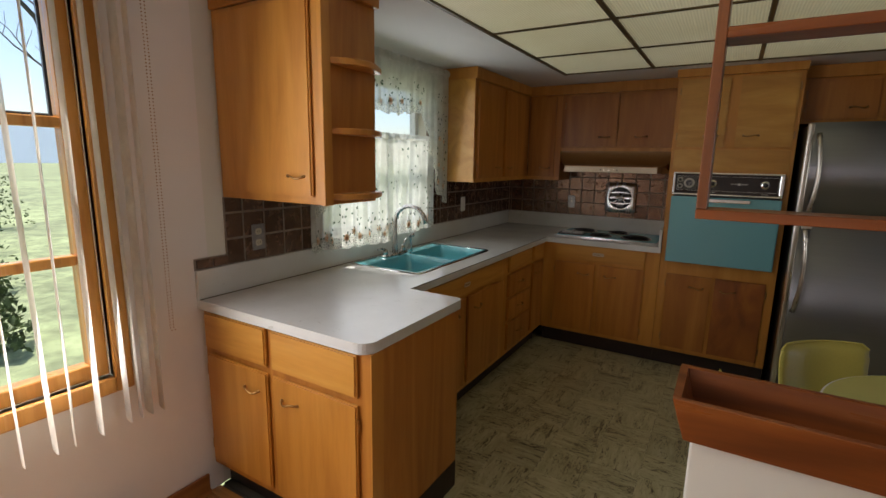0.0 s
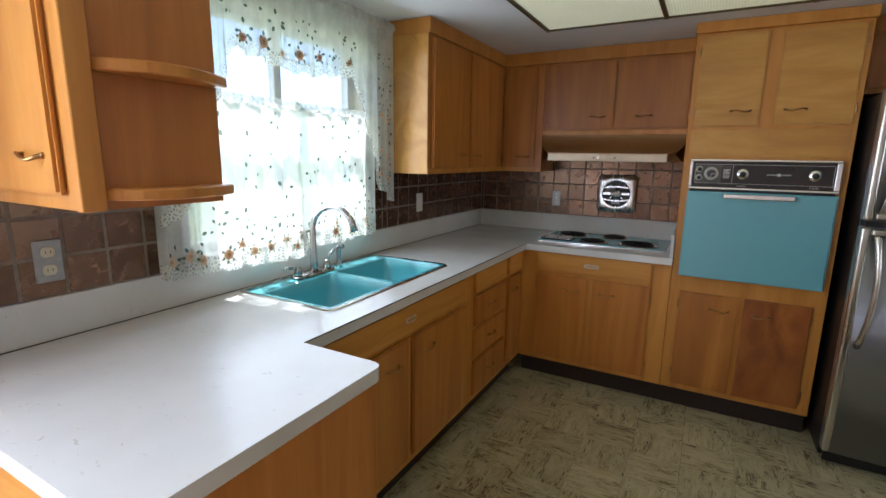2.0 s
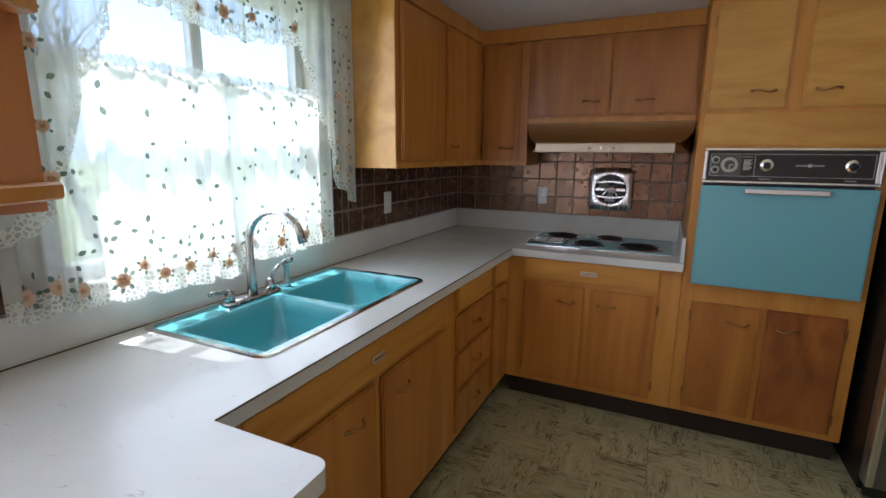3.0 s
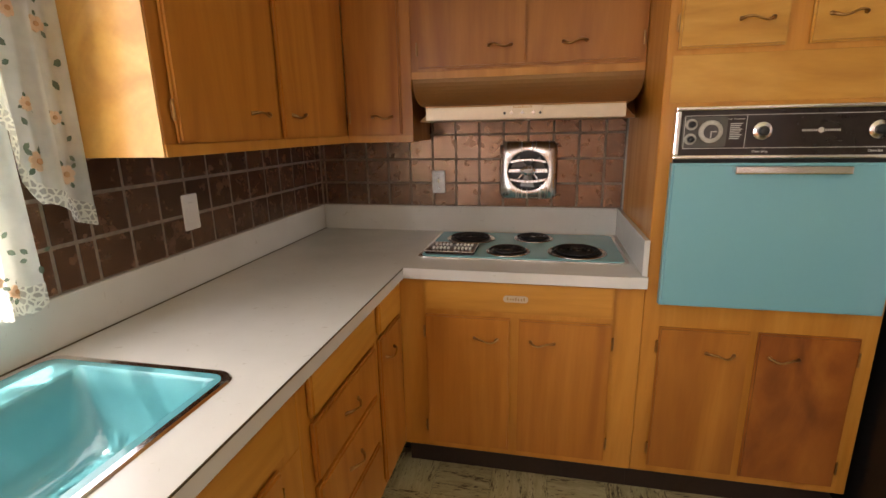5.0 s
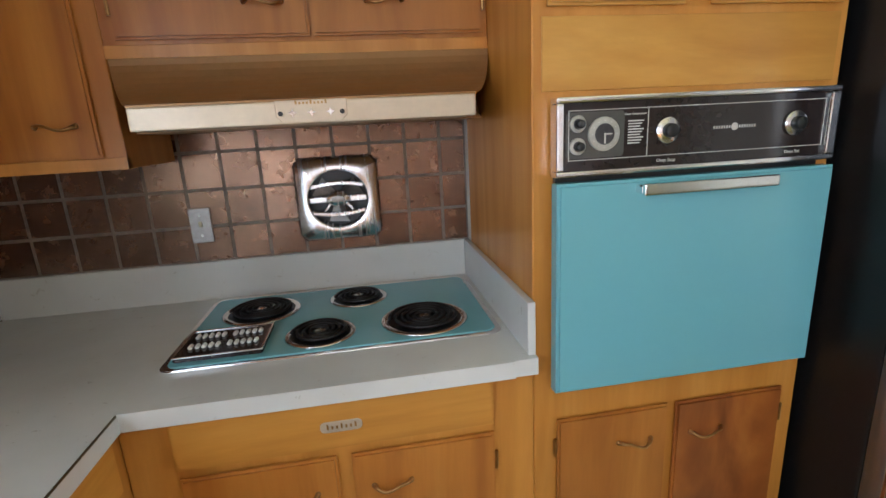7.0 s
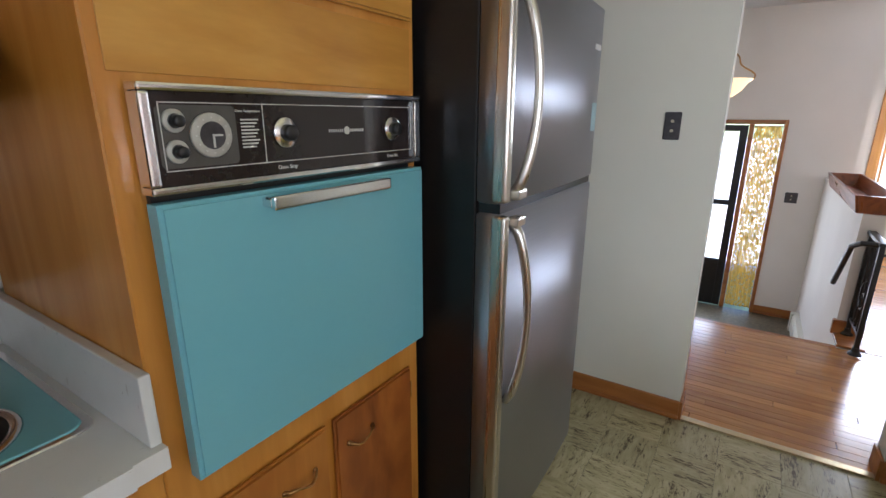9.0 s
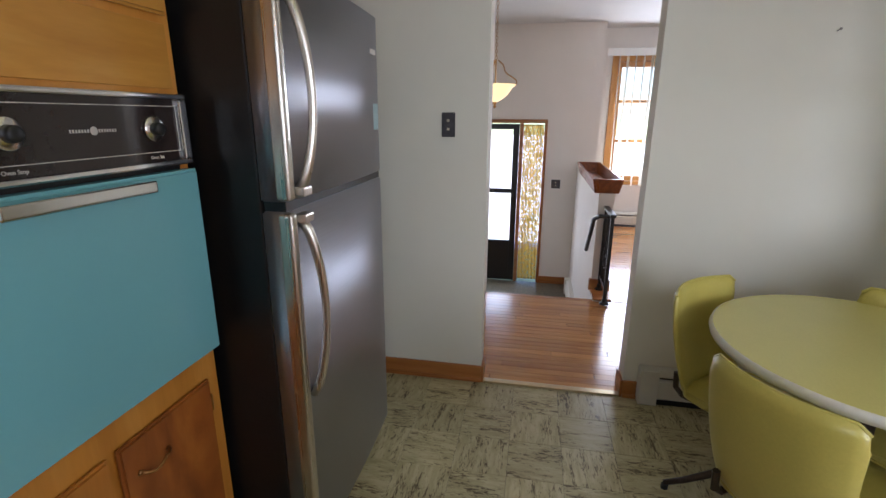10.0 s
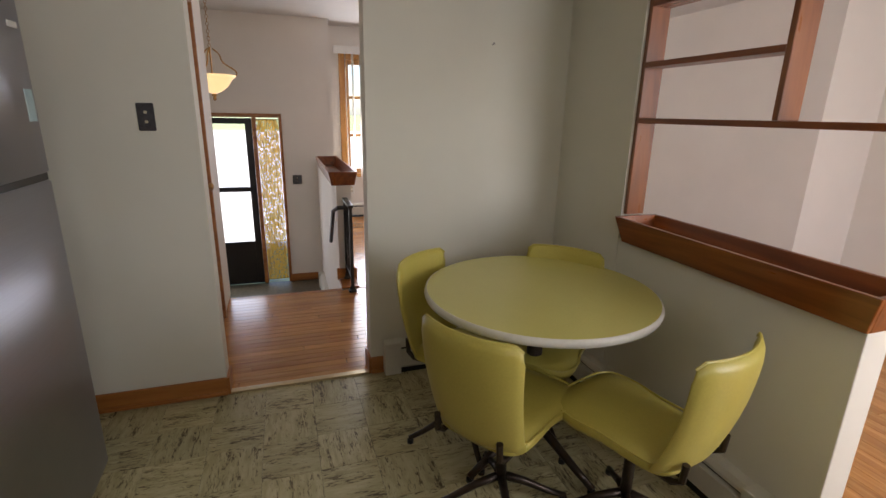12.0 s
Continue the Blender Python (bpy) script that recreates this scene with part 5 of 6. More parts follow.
# ---- planter on the partition and the open shelf divider above it ----
def planter(m, length, w_top, w_bot, h, label, lift=0.0):
    """A flared open trough, long side along x."""
    p = thing("planter_box", m, label, "planter")
    t = 0.018
    dw = (w_top - w_bot) / 2
    for s, nm in ((-1, "side_board"), (1, "side_board")):
        prof = [(s * w_bot / 2, 0), (s * w_top / 2, h), (s * (w_top / 2 - t), h), (s * (w_bot / 2 - t), 0)]
        bm = bmesh.new()
        a = [bm.verts.new((-(dw * (z / h)), y, z)) for y, z in prof]
        b = [bm.verts.new((length + dw * (z / h), y, z)) for y, z in prof]
        for k in range(4):
            bm.faces.new((a[k], a[(k + 1) % 4], b[(k + 1) % 4], b[k]))
        bm.faces.new(a[::-1])
        bm.faces.new(b)
        bmesh.ops.bevel(bm, geom=bm.edges[:], offset=0.002, segments=1, affect="EDGES")
        part(nm, bm, REDWOOD, p)
    for x, s in ((0, -1), (length, 1)):
        bm = bmesh.new()
        vs = []
        for z, wd in ((0, w_bot - 2 * t), (h, w_top - 2 * t)):
            for xx in (x + s * dw * (z / h), x + s * (dw * (z / h) - t)):
                for y in (-wd / 2, wd / 2):
                    vs.append(bm.verts.new((xx, y, z)))
        bmesh.ops.convex_hull(bm, input=bm.verts)
        part("end_board", bm, REDWOOD, p)
    part("bottom_board", box(0.0, length, -w_bot / 2 + t, w_bot / 2 - t, 0.0, 0.015), REDWOOD, p)
    return p


planter(pose(DX0 + 0.03, (HW0 + HW1) / 2 + 0.012, 0.863), PX1 - DX0 - 0.10, 0.232, 0.172, 0.114, "red stained wooden planter trough on the low partition")


def divider():
    d = thing("shelf_divider", Matrix.Identity(4), "red stained open shelf divider above the planter trough", "room divider")
    y0, y1, t = HW0 + 0.014, HW1 - 0.010, 0.022
    ztop = CEILING - 0.121
    xm = 0.405

    part("post", box(DX0, DX0 + t, y0, y1, 1.4135, ztop, 0.002, 1), REDPOST, d)
    part("post", box(PX1 - t - 0.001, PX1 - 0.001, y0, y1, 0.978, ztop, 0.002, 1), REDPOST, d)
    part("shelf", box(DX0, PX1 - t - 0.001, y0, y1, 1.391, 1.413, 0.002, 1), REDWOOD, d)
    part("post", box(xm - t / 2, xm + t / 2, y0, y1, 1.4135, ztop, 0.002, 1), REDPOST, d)
    part("shelf", box(xm + t / 2, PX1 - t - 0.001, y0, y1, 1.622, 1.644, 0.002, 1), REDWOOD, d)
    part("shelf", box(DX0 + t, xm - t / 2, y0, y1, 1.775, 1.797, 0.002, 1), REDWOOD, d)
    part("shelf", box(xm + t / 2, PX1 - t - 0.001, y0, y1, 1.862, 1.884, 0.002, 1), REDWOOD, d)
    return d


divider()

# ---- dining set ----
TCX, TCY = 0.805, 1.945


def table():
    t = thing("dining_table", pose(TCX, TCY, 0), "round chartreuse laminate table with a white edge", "table")
    r = 0.454
    part("tabletop", lathe([(0.001, 0.722), (r - 0.004, 0.722), (r - 0.003, 0.7505), (0.001, 0.7505)], 72), TABLEY, t)
    part("edge_band", lathe([(r - 0.003, 0.7195), (r + 0.003, 0.722), (r + 0.007, 0.735), (r + 0.003, 0.748), (r - 0.0035, 0.7508)], 72, caps=False), EDGEW, t, "rounded white edge band", True)
    part("column", cyl((0, 0, 0.10), (0, 0, 0.718), 0.032, n=20), LEG, t, "", True)
    part("mounting_plate", box(-0.13, 0.13, -0.13, 0.13, 0.708, 0.7205, 0.003, 1), LEG, t)
    for k in range(4):
        a = radians(20 + 90 * k)
        c, s = math.cos(a), math.sin(a)
        pts = [(0.02 * c, 0.02 * s, 0.16), (0.12 * c, 0.12 * s, 0.12), (0.26 * c, 0.26 * s, 0.055), (0.34 * c, 0.34 * s, 0.022)]
        lg = part("leg", tube(pts, [0.022, 0.02, 0.016, 0.014], 10), LEG, t, "", True)
        part("glide", cyl((0.335 * c, 0.335 * s, 0.0), (0.335 * c, 0.335 * s, 0.015), 0.016, n=12), BLACK, lg)
    return t


table()


def chair(m, label):
    """A swivel shell chair that faces +x, its column at the origin."""
    W = 0.88                                   # slim shell
    c = thing("swivel_chair", m, label, "chair", "chairs round the table")
    # seat cushion: a soft rounded square with a crown
    bm = bmesh.new()
    N = 26
    prev = None
    for inset, z in ((0.06, 0.398), (0.012, 0.402), (0.0, 0.418), (0.0, 0.432), (0.012, 0.447), (0.06, 0.456), (0.14, 0.46)):
        pts = []
        for k in range(N * 2):
            a = 2 * math.pi * k / (N * 2)
            ca, sa = math.cos(a), math.sin(a)
            e = 0.42
            px = math.copysign(abs(ca) ** e, ca) * (0.225 - inset)
            py = math.copysign(abs(sa) ** e, sa) * ((0.215 - inset) - (0.02 if ca < 0 else 0)) * W
            pts.append(bm.verts.new((px + 0.02, py, z + (0.012 * (px / 0.22) if z > 0.41 else 0))))
        if prev:
            for k in range(len(pts)):
                bm.faces.new((prev[k], prev[(k + 1) % len(pts)], pts[(k + 1) % len(pts)], pts[k]))
        else:
            bm.faces.new(pts[::-1])
        prev = pts
    bm.faces.new(prev)
    seat = part("seat", bm, VINYLY, c, "", True)
    pts = []
    for k in range(53):
        a = 2 * math.pi * k / 52
        ca, sa = math.cos(a), math.sin(a)
        pts.append((math.copysign(abs(ca) ** 0.42, ca) * 0.227 + 0.02, math.copysign(abs(sa) ** 0.42, sa) * (0.217 - (0.02 if ca < 0 else 0)) * W, 0.445 + 0.010 * ca))
    part("piping", tube(pts, 0.0042, 6), VINYLY, seat)
    # back: a curved padded panel that leans
    bm = bmesh.new()
    NU, NV = 16, 14
    front_v, back_v = [], []
    for side, store in ((1, front_v), (-1, back_v)):
        for j in range(NV + 1):
            v = j / NV
            row = []
            for i in range(NU + 1):
                u = i / NU * 2 - 1
                half = 0.215 * W * (1 - 0.10 * (1 - v)) * (1 - 0.05 * max(0, v - 0.85) / 0.15)
                y = u * half
                z = 0.405 + v * 0.408 - 0.012 * (1 - abs(u)) * 0 - 0.02 * max(0, abs(u) - 0.86) / 0.14 * (1 if v > 0.9 or v < 0.12 else 0) * (1 if v > 0.5 else -1)
                x = -0.205 - 0.085 * v - 0.02 * math.sin(math.pi * v) + 0.05 * u * u
                rim = max(abs(u) ** 6, abs(2 * v - 1) ** 10)
                th = 0.019 * (1 - 0.85 * rim)
                row.append(bm.verts.new((x + side * th, y, z)))
            store.append(row)
    for st, flip in ((front_v, False), (back_v, True)):
        for j in range(NV):
            for i in range(NU):
                f = (st[j][i], st[j][i + 1], st[j + 1][i + 1], st[j + 1][i])
                bm.faces.new(f[::-1] if flip else f)
    loop_f = front_v[0] + [r[-1] for r in front_v[1:]] + front_v[-1][-2::-1] + [r[0] for r in front_v[-2:0:-1]]
    loop_b = back_v[0] + [r[-1] for r in back_v[1:]] + back_v[-1][-2::-1] + [r[0] for r in back_v[-2:0:-1]]
    n = len(loop_f)
    for k in range(n):
        bm.faces.new((loop_f[k], loop_f[(k + 1) % n], loop_b[(k + 1) % n], loop_b[k]))
    back = part("backrest", bm, VINYLY, c, "", True)
    half_pts = []
    for i in range(NU + 1):
        u = i / NU * 2 - 1
        half_pts.append((-0.290 + 0.05 * u * u + 0.004, u * 0.215 * 0.95 * W, 0.812 - (0.02 if abs(u) > 0.99 else 0)))
    part("piping", tube(half_pts, 0.0045, 6), VINYLY, back)
    for y in (-0.12, 0.12):
        part("bracket", tube([(-0.10, y, 0.392), (-0.2, y, 0.39), (-0.228, y, 0.41), (-0.232, y, 0.47)], 0.011, 8), LEG, c)
    part("column", cyl((0, 0, 0.12), (0, 0, 0.398), 0.019, n=16), LEG, c, "", True)
    part("swivel_plate", box(-0.09, 0.09, -0.09, 0.09, 0.384, 0.399, 0.003, 1), LEG, c)
    for k in range(4):
        a = radians(45 + 90 * k)
        ca, sa = math.cos(a), math.sin(a)
        lg = part("leg", tube([(0.012 * ca, 0.012 * sa, 0.135), (0.09 * ca, 0.09 * sa, 0.105), (0.19 * ca, 0.19 * sa, 0.05), (0.255 * ca, 0.255 * sa, 0.024)], [0.017, 0.015, 0.012, 0.011], 8), LEG, c, "", True)
        part("glide", cyl((0.25 * ca, 0.25 * sa, 0.0), (0.25 * ca, 0.25 * sa, 0.016), 0.014, n=12), BLACK, lg)
    return c


def facing(x, y, tx, ty):
    return pose(x, y, 0, 0, 0, math.degrees(math.atan2(ty - y, tx - x)))


first = chair(facing(0.545, 2.200, 0.545 + 0.547, 2.200 - 0.838), "chartreuse vinyl swivel chair with padded back on bronze legs")
copy_thing(first, facing(0.340, 1.812, 0.340 + 0.955, 1.812 + 0.296))
copy_thing(first, facing(0.965, 2.18, 0.965 - 0.763, 2.18 - 0.646))
copy_thing(first, facing(0.925, 1.835, 0.925 - 0.667, 1.835 + 0.745))

cb = thing("cable", Matrix.Identity(4), "loose dark cable lying on the dining floor", "cable")
part("cord", tube([(-1.84 + 0.045 * k + 0.0, 1.02 + 0.085 * math.sin(0.55 * k), 0.0035) for k in range(14)], 0.0035, 6), BLACK, cb)

# ---- hall, stair and foyer ----
cd = tagged(new("door_closet"), "white flush closet door in wood trim", "", "", "structure")
part("leaf", box(1.955, 2.635, 3.355, 3.39, 0.005, 2.015, 0.003, 1), WALLW, cd)
for a in ((1.93, 1.955, 0, 2.04), (2.635, 2.66, 0, 2.04), (1.955, 2.635, 2.015, 2.04)):
    part("trim", box(a[0], a[1], 3.335, 3.43, a[2], a[3], 0.003, 1), TRIM, cd)
kb = lathe([(0.012, 0.0), (0.012, 0.012), (0.024, 0.022), (0.024, 0.034), (0.010, 0.042)], 16)
bmesh.ops.transform(kb, matrix=Matrix.Translation((2.56, 3.355, 0.94)) @ Matrix.Rotation(radians(90), 4, "X"), verts=kb.verts)
part("door_knob", kb, BRONZE, cd, "wooden brown knob", True)

fd = tagged(new("door_front"), "black storm door with two glass lights beside a sidelight", "", "", "structure")
DX = FDX + 0.05
fy0, fy1, fz0, fz1 = 3.21, 4.08, -0.735, 1.32
for a in ((2.87, 2.905, fz0, 1.376), (4.105, 4.14, fz0, 1.376), (2.905, 4.105, 1.331, 1.376), (3.16, 3.205, fz0, 1.331)):
    part("frame", box(FDX - 0.02, FDX + 0.12, a[0], a[1], a[2], a[3], 0.004, 1), TRIM, fd)
leaf = bmesh.new()
for a in ((fy0, fy0 + 0.075, fz0, fz1), (fy1 - 0.075, fy1, fz0, fz1), (fy0 + 0.075, fy1 - 0.075, fz0, -0.185), (fy0 + 0.075, fy1 - 0.075, 0.45, 0.505), (fy0 + 0.075, fy1 - 0.075, 1.255, fz1)):
    box(DX - 0.02, DX + 0.02, a[0], a[1], a[2], a[3], 0.003, 1, leaf)
part("leaf", leaf, BLACK, fd, "black metal storm door")
for a, b in ((-0.185, 0.45), (0.505, 1.255)):
    p = part("pane", box(DX - 0.003, DX + 0.003, fy0 + 0.075, fy1 - 0.075, a, b), GLASS, fd)
    p.visible_shadow = False
p = part("sidelight_pane", box(DX + 0.02, DX + 0.026, 2.905, 3.16, fz0, 1.331), GLASS, fd)
p.visible_shadow = False
sc = thing("sidelight_curtain", Matrix.Identity(4), "gold lace sidelight curtain gathered on two rods", "curtain")
bm = bmesh.new()
rows = []
for j in range(110):
    z = 1.305 - 1.99 * j / 109
    rows.append([bm.verts.new((FDX + 0.0 + 0.012 * math.sin(k * 0.9 + 0.1 * j) - 0.02, 2.91 + 0.245 * k / 40 + 0.003 * math.sin(j * 0.9 + k), z)) for k in range(41)])
for j, (a, b) in enumerate(zip(rows, rows[1:])):
    for k in range(40):
        if random.random() < 0.90:
            bm.faces.new((a[k], a[k + 1], b[k + 1], b[k]))
GOLD = sheer("gold_sheer", (0.86, 0.53, 0.08), 0.06)
part("lace", bm, GOLD, sc, "open gold lace")
for z in (1.31, -0.68):
    part("rod", cyl((FDX - 0.015, 2.906, z), (FDX - 0.015, 3.159, z), 0.005, n=8), BRONZE, sc)


def pendant():
    x, y, z = 3.75, 3.385, 1.555
    p = thing("pendant_lamp", pose(x, y, 0), "bronze pendant lamp with a lit amber glass bowl", "pendant lamp")
    bowl = part("shade", lathe([(0.012, z - 0.02), (0.06, z), (0.115, z + 0.045), (0.15, z + 0.10), (0.185, z + 0.125), (0.182, z + 0.13), (0.145, z + 0.106), (0.10, z + 0.05), (0.02, z + 0.012)], 36), LAMPGLASS, p, "lit amber glass bowl", True)
    part("finial", lathe([(0.004, z - 0.075), (0.016, z - 0.06), (0.008, z - 0.045), (0.022, z - 0.03), (0.012, z - 0.018)], 16), BRONZE, p, "", True)
    part("stem", cyl((0, 0, z - 0.03), (0, 0, z + 0.34), 0.007, n=10), BRONZE, p)
    for k in range(3):
        a = radians(25 + 120 * k)
        pts = []
        for i in range(15):
            u = i / 14
            r = 0.02 + 0.155 * math.sin(math.pi * 0.5 * u) ** 1.5 + 0.02 * math.sin(math.pi * 3 * u)
            pts.append((r * math.cos(a), r * math.sin(a), z + 0.33 - 0.21 * u))
        part("arm", tube(pts, 0.006, 8), BRONZE, p, "", True)
    ch = bmesh.new()
    k = 0
    zz = z + 0.35
    while zz < HIGH - 0.05:
        pts = [(0.010 * math.cos(a) * (k % 2), 0.010 * math.cos(a) * ((k + 1) % 2), zz + 0.017 * math.sin(a)) for a in (2 * math.pi * i / 10 for i in range(11))]
        tube(pts, 0.0022, 5, ch)
        zz += 0.027
        k += 1
    part("chain", ch, BRONZE, p, "bronze chain")
    part("canopy", lathe([(0.062, HIGH - 0.001), (0.055, HIGH - 0.025), (0.02, HIGH - 0.04)], 20), BRONZE, p, "", True)
    return p


pendant()
planter(pose(3.27, 2.42, 0.8205), 1.47, 0.24, 0.19, 0.115, "red stained planter trough on the stair wall")
st = tagged(new("stringer"), "varnished wooden stair trim", "", "", "structure")
part("board", box(3.01, 3.25, 2.345, 2.49, -0.004, 0.012, 0.003, 1), TRIM, st)
part("board", box(3.23, 3.27, 2.33, 2.50, 0.0, 0.10, 0.004, 1), TRIM, st)
part("nosing", box(2.985, 3.025, 2.49, 3.35, -0.03, 0.001, 0.006, 2), TRIM, st)


def railing():
    r = thing("stair_railing", pose(0, 2.415, 0), "black wrought iron stair railing with a scroll", "railing")
    x0, x1 = 2.90, 3.235
    for x in (x0, x1):
        ps = part("post", box(x - 0.013, x + 0.013, -0.013, 0.013, 0.012, 0.70, 0.002, 1), BLACK, r)
        part("foot", lathe([(0.035, 0.0125), (0.035, 0.02), (0.02, 0.035), (0.018, 0.06)], 14, (x, 0, 0)), BLACK, ps)
    part("top_rail", box(x0 - 0.03, x1 + 0.02, -0.021, 0.021, 0.70, 0.722, 0.005, 2), BLACK, r)
    part("bottom_rail", box(x0 + 0.013, x1 - 0.013, -0.009, 0.009, 0.12, 0.138, 0.002, 1), BLACK, r)
    for k in range(1, 4):
        x = x0 + (x1 - x0) * k / 4
        part("baluster", tube([(x, 0, 0.138), (x, 0.0, 0.40), (x, 0, 0.70)], [0.008, 0.011, 0.008], 6), BLACK, r)
    pts = [(x0 + 0.02, 0.0, 0.70), (x0 + 0.02, 0.09, 0.70), (x0 + 0.10, 0.12, 0.66), (x0 + 0.42, 0.12, 0.33)]
    part("sloping_rail", tube(pts, 0.016, 8), BLACK, r, "sloping iron rail")
    sp = [(x0 + 0.15 + (0.012 + 0.0052 * k) * math.cos(k * 0.42), 0.0, 0.33 + (0.012 + 0.0052 * k) * math.sin(k * 0.42)) for k in range(20)]
    part("scroll", tube(sp, 0.006, 6), BLACK, r, "curled iron scroll", True)
    return r


railing()

# living room window, casing, valance and blind
window_unit("window_living", FAR + 0.06, LWIN[0], LWIN[1], LWIN[2], LWIN[3], CASING, [1.11, 1.60], [1.40], 0.06, 0.06, label="honey stained living room window")
lc = tagged(new("window_casing"), "honey stained window casing", "", "", "structure")
y0, y1, z0, z1 = LWIN
for nm, a in (("side_casing", (y0 - 0.07, y0, z0 - 0.05, z1 + 0.07)), ("side_casing", (y1, y1 + 0.07, z0 - 0.05, z1 + 0.07)), ("head_casing", (y0, y1, z1, z1 + 0.07)), ("sill", (y0, y1, z0 - 0.05, z0))):
    part(nm, box(FAR - 0.02, FAR + 0.03, a[0], a[1], a[2], a[3], 0.006, 2), CASING, lc)
lb = vertical_blind(pose(FAR - 0.11, 0, 0), [0.72 + 0.095 * k for k in range(15)], 2.15, 0.55, "open ivory vertical blind in the living room", 86)
part("valance", box(-0.06, -0.045, 0.62, 2.2, 2.12, 2.21, 0.006, 2), WHITE, lb, "white blind valance")


# ---- outdoors ----
ground = setting("ground", prism([(400 * math.cos(radians(a)), 400 * math.sin(radians(a))) for a in range(0, 360, 6)], -0.96, -0.86), GRASS)
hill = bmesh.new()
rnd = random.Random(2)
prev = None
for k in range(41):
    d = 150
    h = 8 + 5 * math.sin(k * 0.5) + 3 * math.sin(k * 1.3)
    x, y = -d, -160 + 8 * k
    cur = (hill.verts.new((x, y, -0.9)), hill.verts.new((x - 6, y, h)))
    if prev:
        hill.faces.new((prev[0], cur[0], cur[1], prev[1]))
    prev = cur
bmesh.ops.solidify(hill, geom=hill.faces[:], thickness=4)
# backdrop hill that glows by itself to brighten the window view
tagged(part("far_hill", hill, HILL_GLOW), "blue wooded hill behind the lawn, haze and glow put into its colour", "hill", "", "structure")


# added pale sheet: gives white glare behind the front door and living window
pale_ground = setting("glare_sheet", box(7.5, 60, -6, 12, -0.86, -0.84), plain("pale_glare_sheet", (0.62, 0.60, 0.56), 0.8, speck=0.12, scale=8))


def bare_tree(x, y, h, seed, label):
    r = random.Random(seed)
    t = thing("tree", pose(x, y, -0.87), label, "tree")
    trunk, twigs = bmesh.new(), bmesh.new()

    def grow(p, d, length, rad, depth):
        pts, rs = [p], [rad]
        for k in range(4):
            d = (d + Vector((r.uniform(-0.22, 0.22), r.uniform(-0.22, 0.22), 0.08))).normalized()
            pts.append(pts[-1] + d * length / 4)
            rs.append(rad * (1 - 0.13 * (k + 1)))
        tube(pts, rs, 6 if depth < 2 else 4, trunk if depth < 2 else twigs)
        if depth < 4:
            for k in range(3 if depth else 5):
                q = pts[2 + k % 3]
                a = r.uniform(0, 6.28)
                grow(q, (d * 0.7 + Vector((math.cos(a), math.sin(a), 0.5)) * 0.75).normalized(), length * r.uniform(0.5, 0.7), rad * 0.5, depth + 1)
    grow(Vector((0, 0, -0.1)), Vector((0, 0, 1)), h * 0.5, h * 0.022, 0)
    part("trunk", trunk, BARK, t)
    part("crown", twigs, BARK, t, "bare grey twigs")
    return t


def shrub(x, y, s, seed):
    r = random.Random(seed)
    t = thing("shrub", pose(x, y, -0.87), "low green shrub on the lawn", "shrub", "shrubs on the lawn")
    bm = bmesh.new()
    for k in range(700):
        a, b = r.uniform(0, 6.28), r.uniform(0, 1) ** 0.5
        z = r.uniform(0.05, 1) * s
        rad = s * 0.6 * b * (1 - 0.5 * z / s) * (1 + 0.3 * math.sin(3 * a + seed))
        p = Vector((rad * math.cos(a), rad * math.sin(a), z))
        u = Vector((r.uniform(-1, 1), r.uniform(-1, 1), r.uniform(-1, 1))).normalized() * 0.06
        v = u.orthogonal().normalized() * 0.03
        bm.faces.new([bm.verts.new(p + q) for q in (u, v, -u, -v)])
    part("foliage", bm, SHRUB, t)
    st = bmesh.new()
    for k in range(5):
        tube([(0, 0, 0), (0.15 * s * math.cos(k * 1.3), 0.15 * s * math.sin(k * 1.3), 0.5 * s)], [0.02, 0.01], 5, st)
    part("stems", st, BARK, t)
    return t


bare_tree(-9.0, 4.2, 6.5, 3, "bare spring tree outside the kitchen window")
bare_tree(-14.0, 8.5, 8.0, 7, "bare spring tree beyond the lawn")
bare_tree(-17.0, 1.6, 5.5, 11, "small bare tree on the lawn")
for i, (x, y, s) in enumerate(((-7.5, 1.9, 0.9), (-11.0, 2.6, 1.3), (-15.0, 3.4, 1.5), (-20.0, 5.4, 1.8), (-12.0, 1.0, 1.0))):
    shrub(x, y, s, 20 + i)


# ---- wall tiles ----
PITCH = 0.1155


def tile_mesh(name, w, h, t=0.007):
    """One glazed tile, face towards -y, its edges eased."""
    bm = upright(prism([(-w / 2, -h / 2), (w / 2, -h / 2), (w / 2, h / 2), (-w / 2, h / 2)], 0.0, t, 0.003, 2))
    return mesh_of(name, bm, COPPER, False)


TILES = {}


def tile(parent, m, w, h):
    key = (round(w, 3), round(h, 3))
    if key not in TILES:
        TILES[key] = tile_mesh("tile", w, h)
    ob = new("tile", TILES[key])
    ob.parent = parent
    ob.matrix_basis = m
    return ob


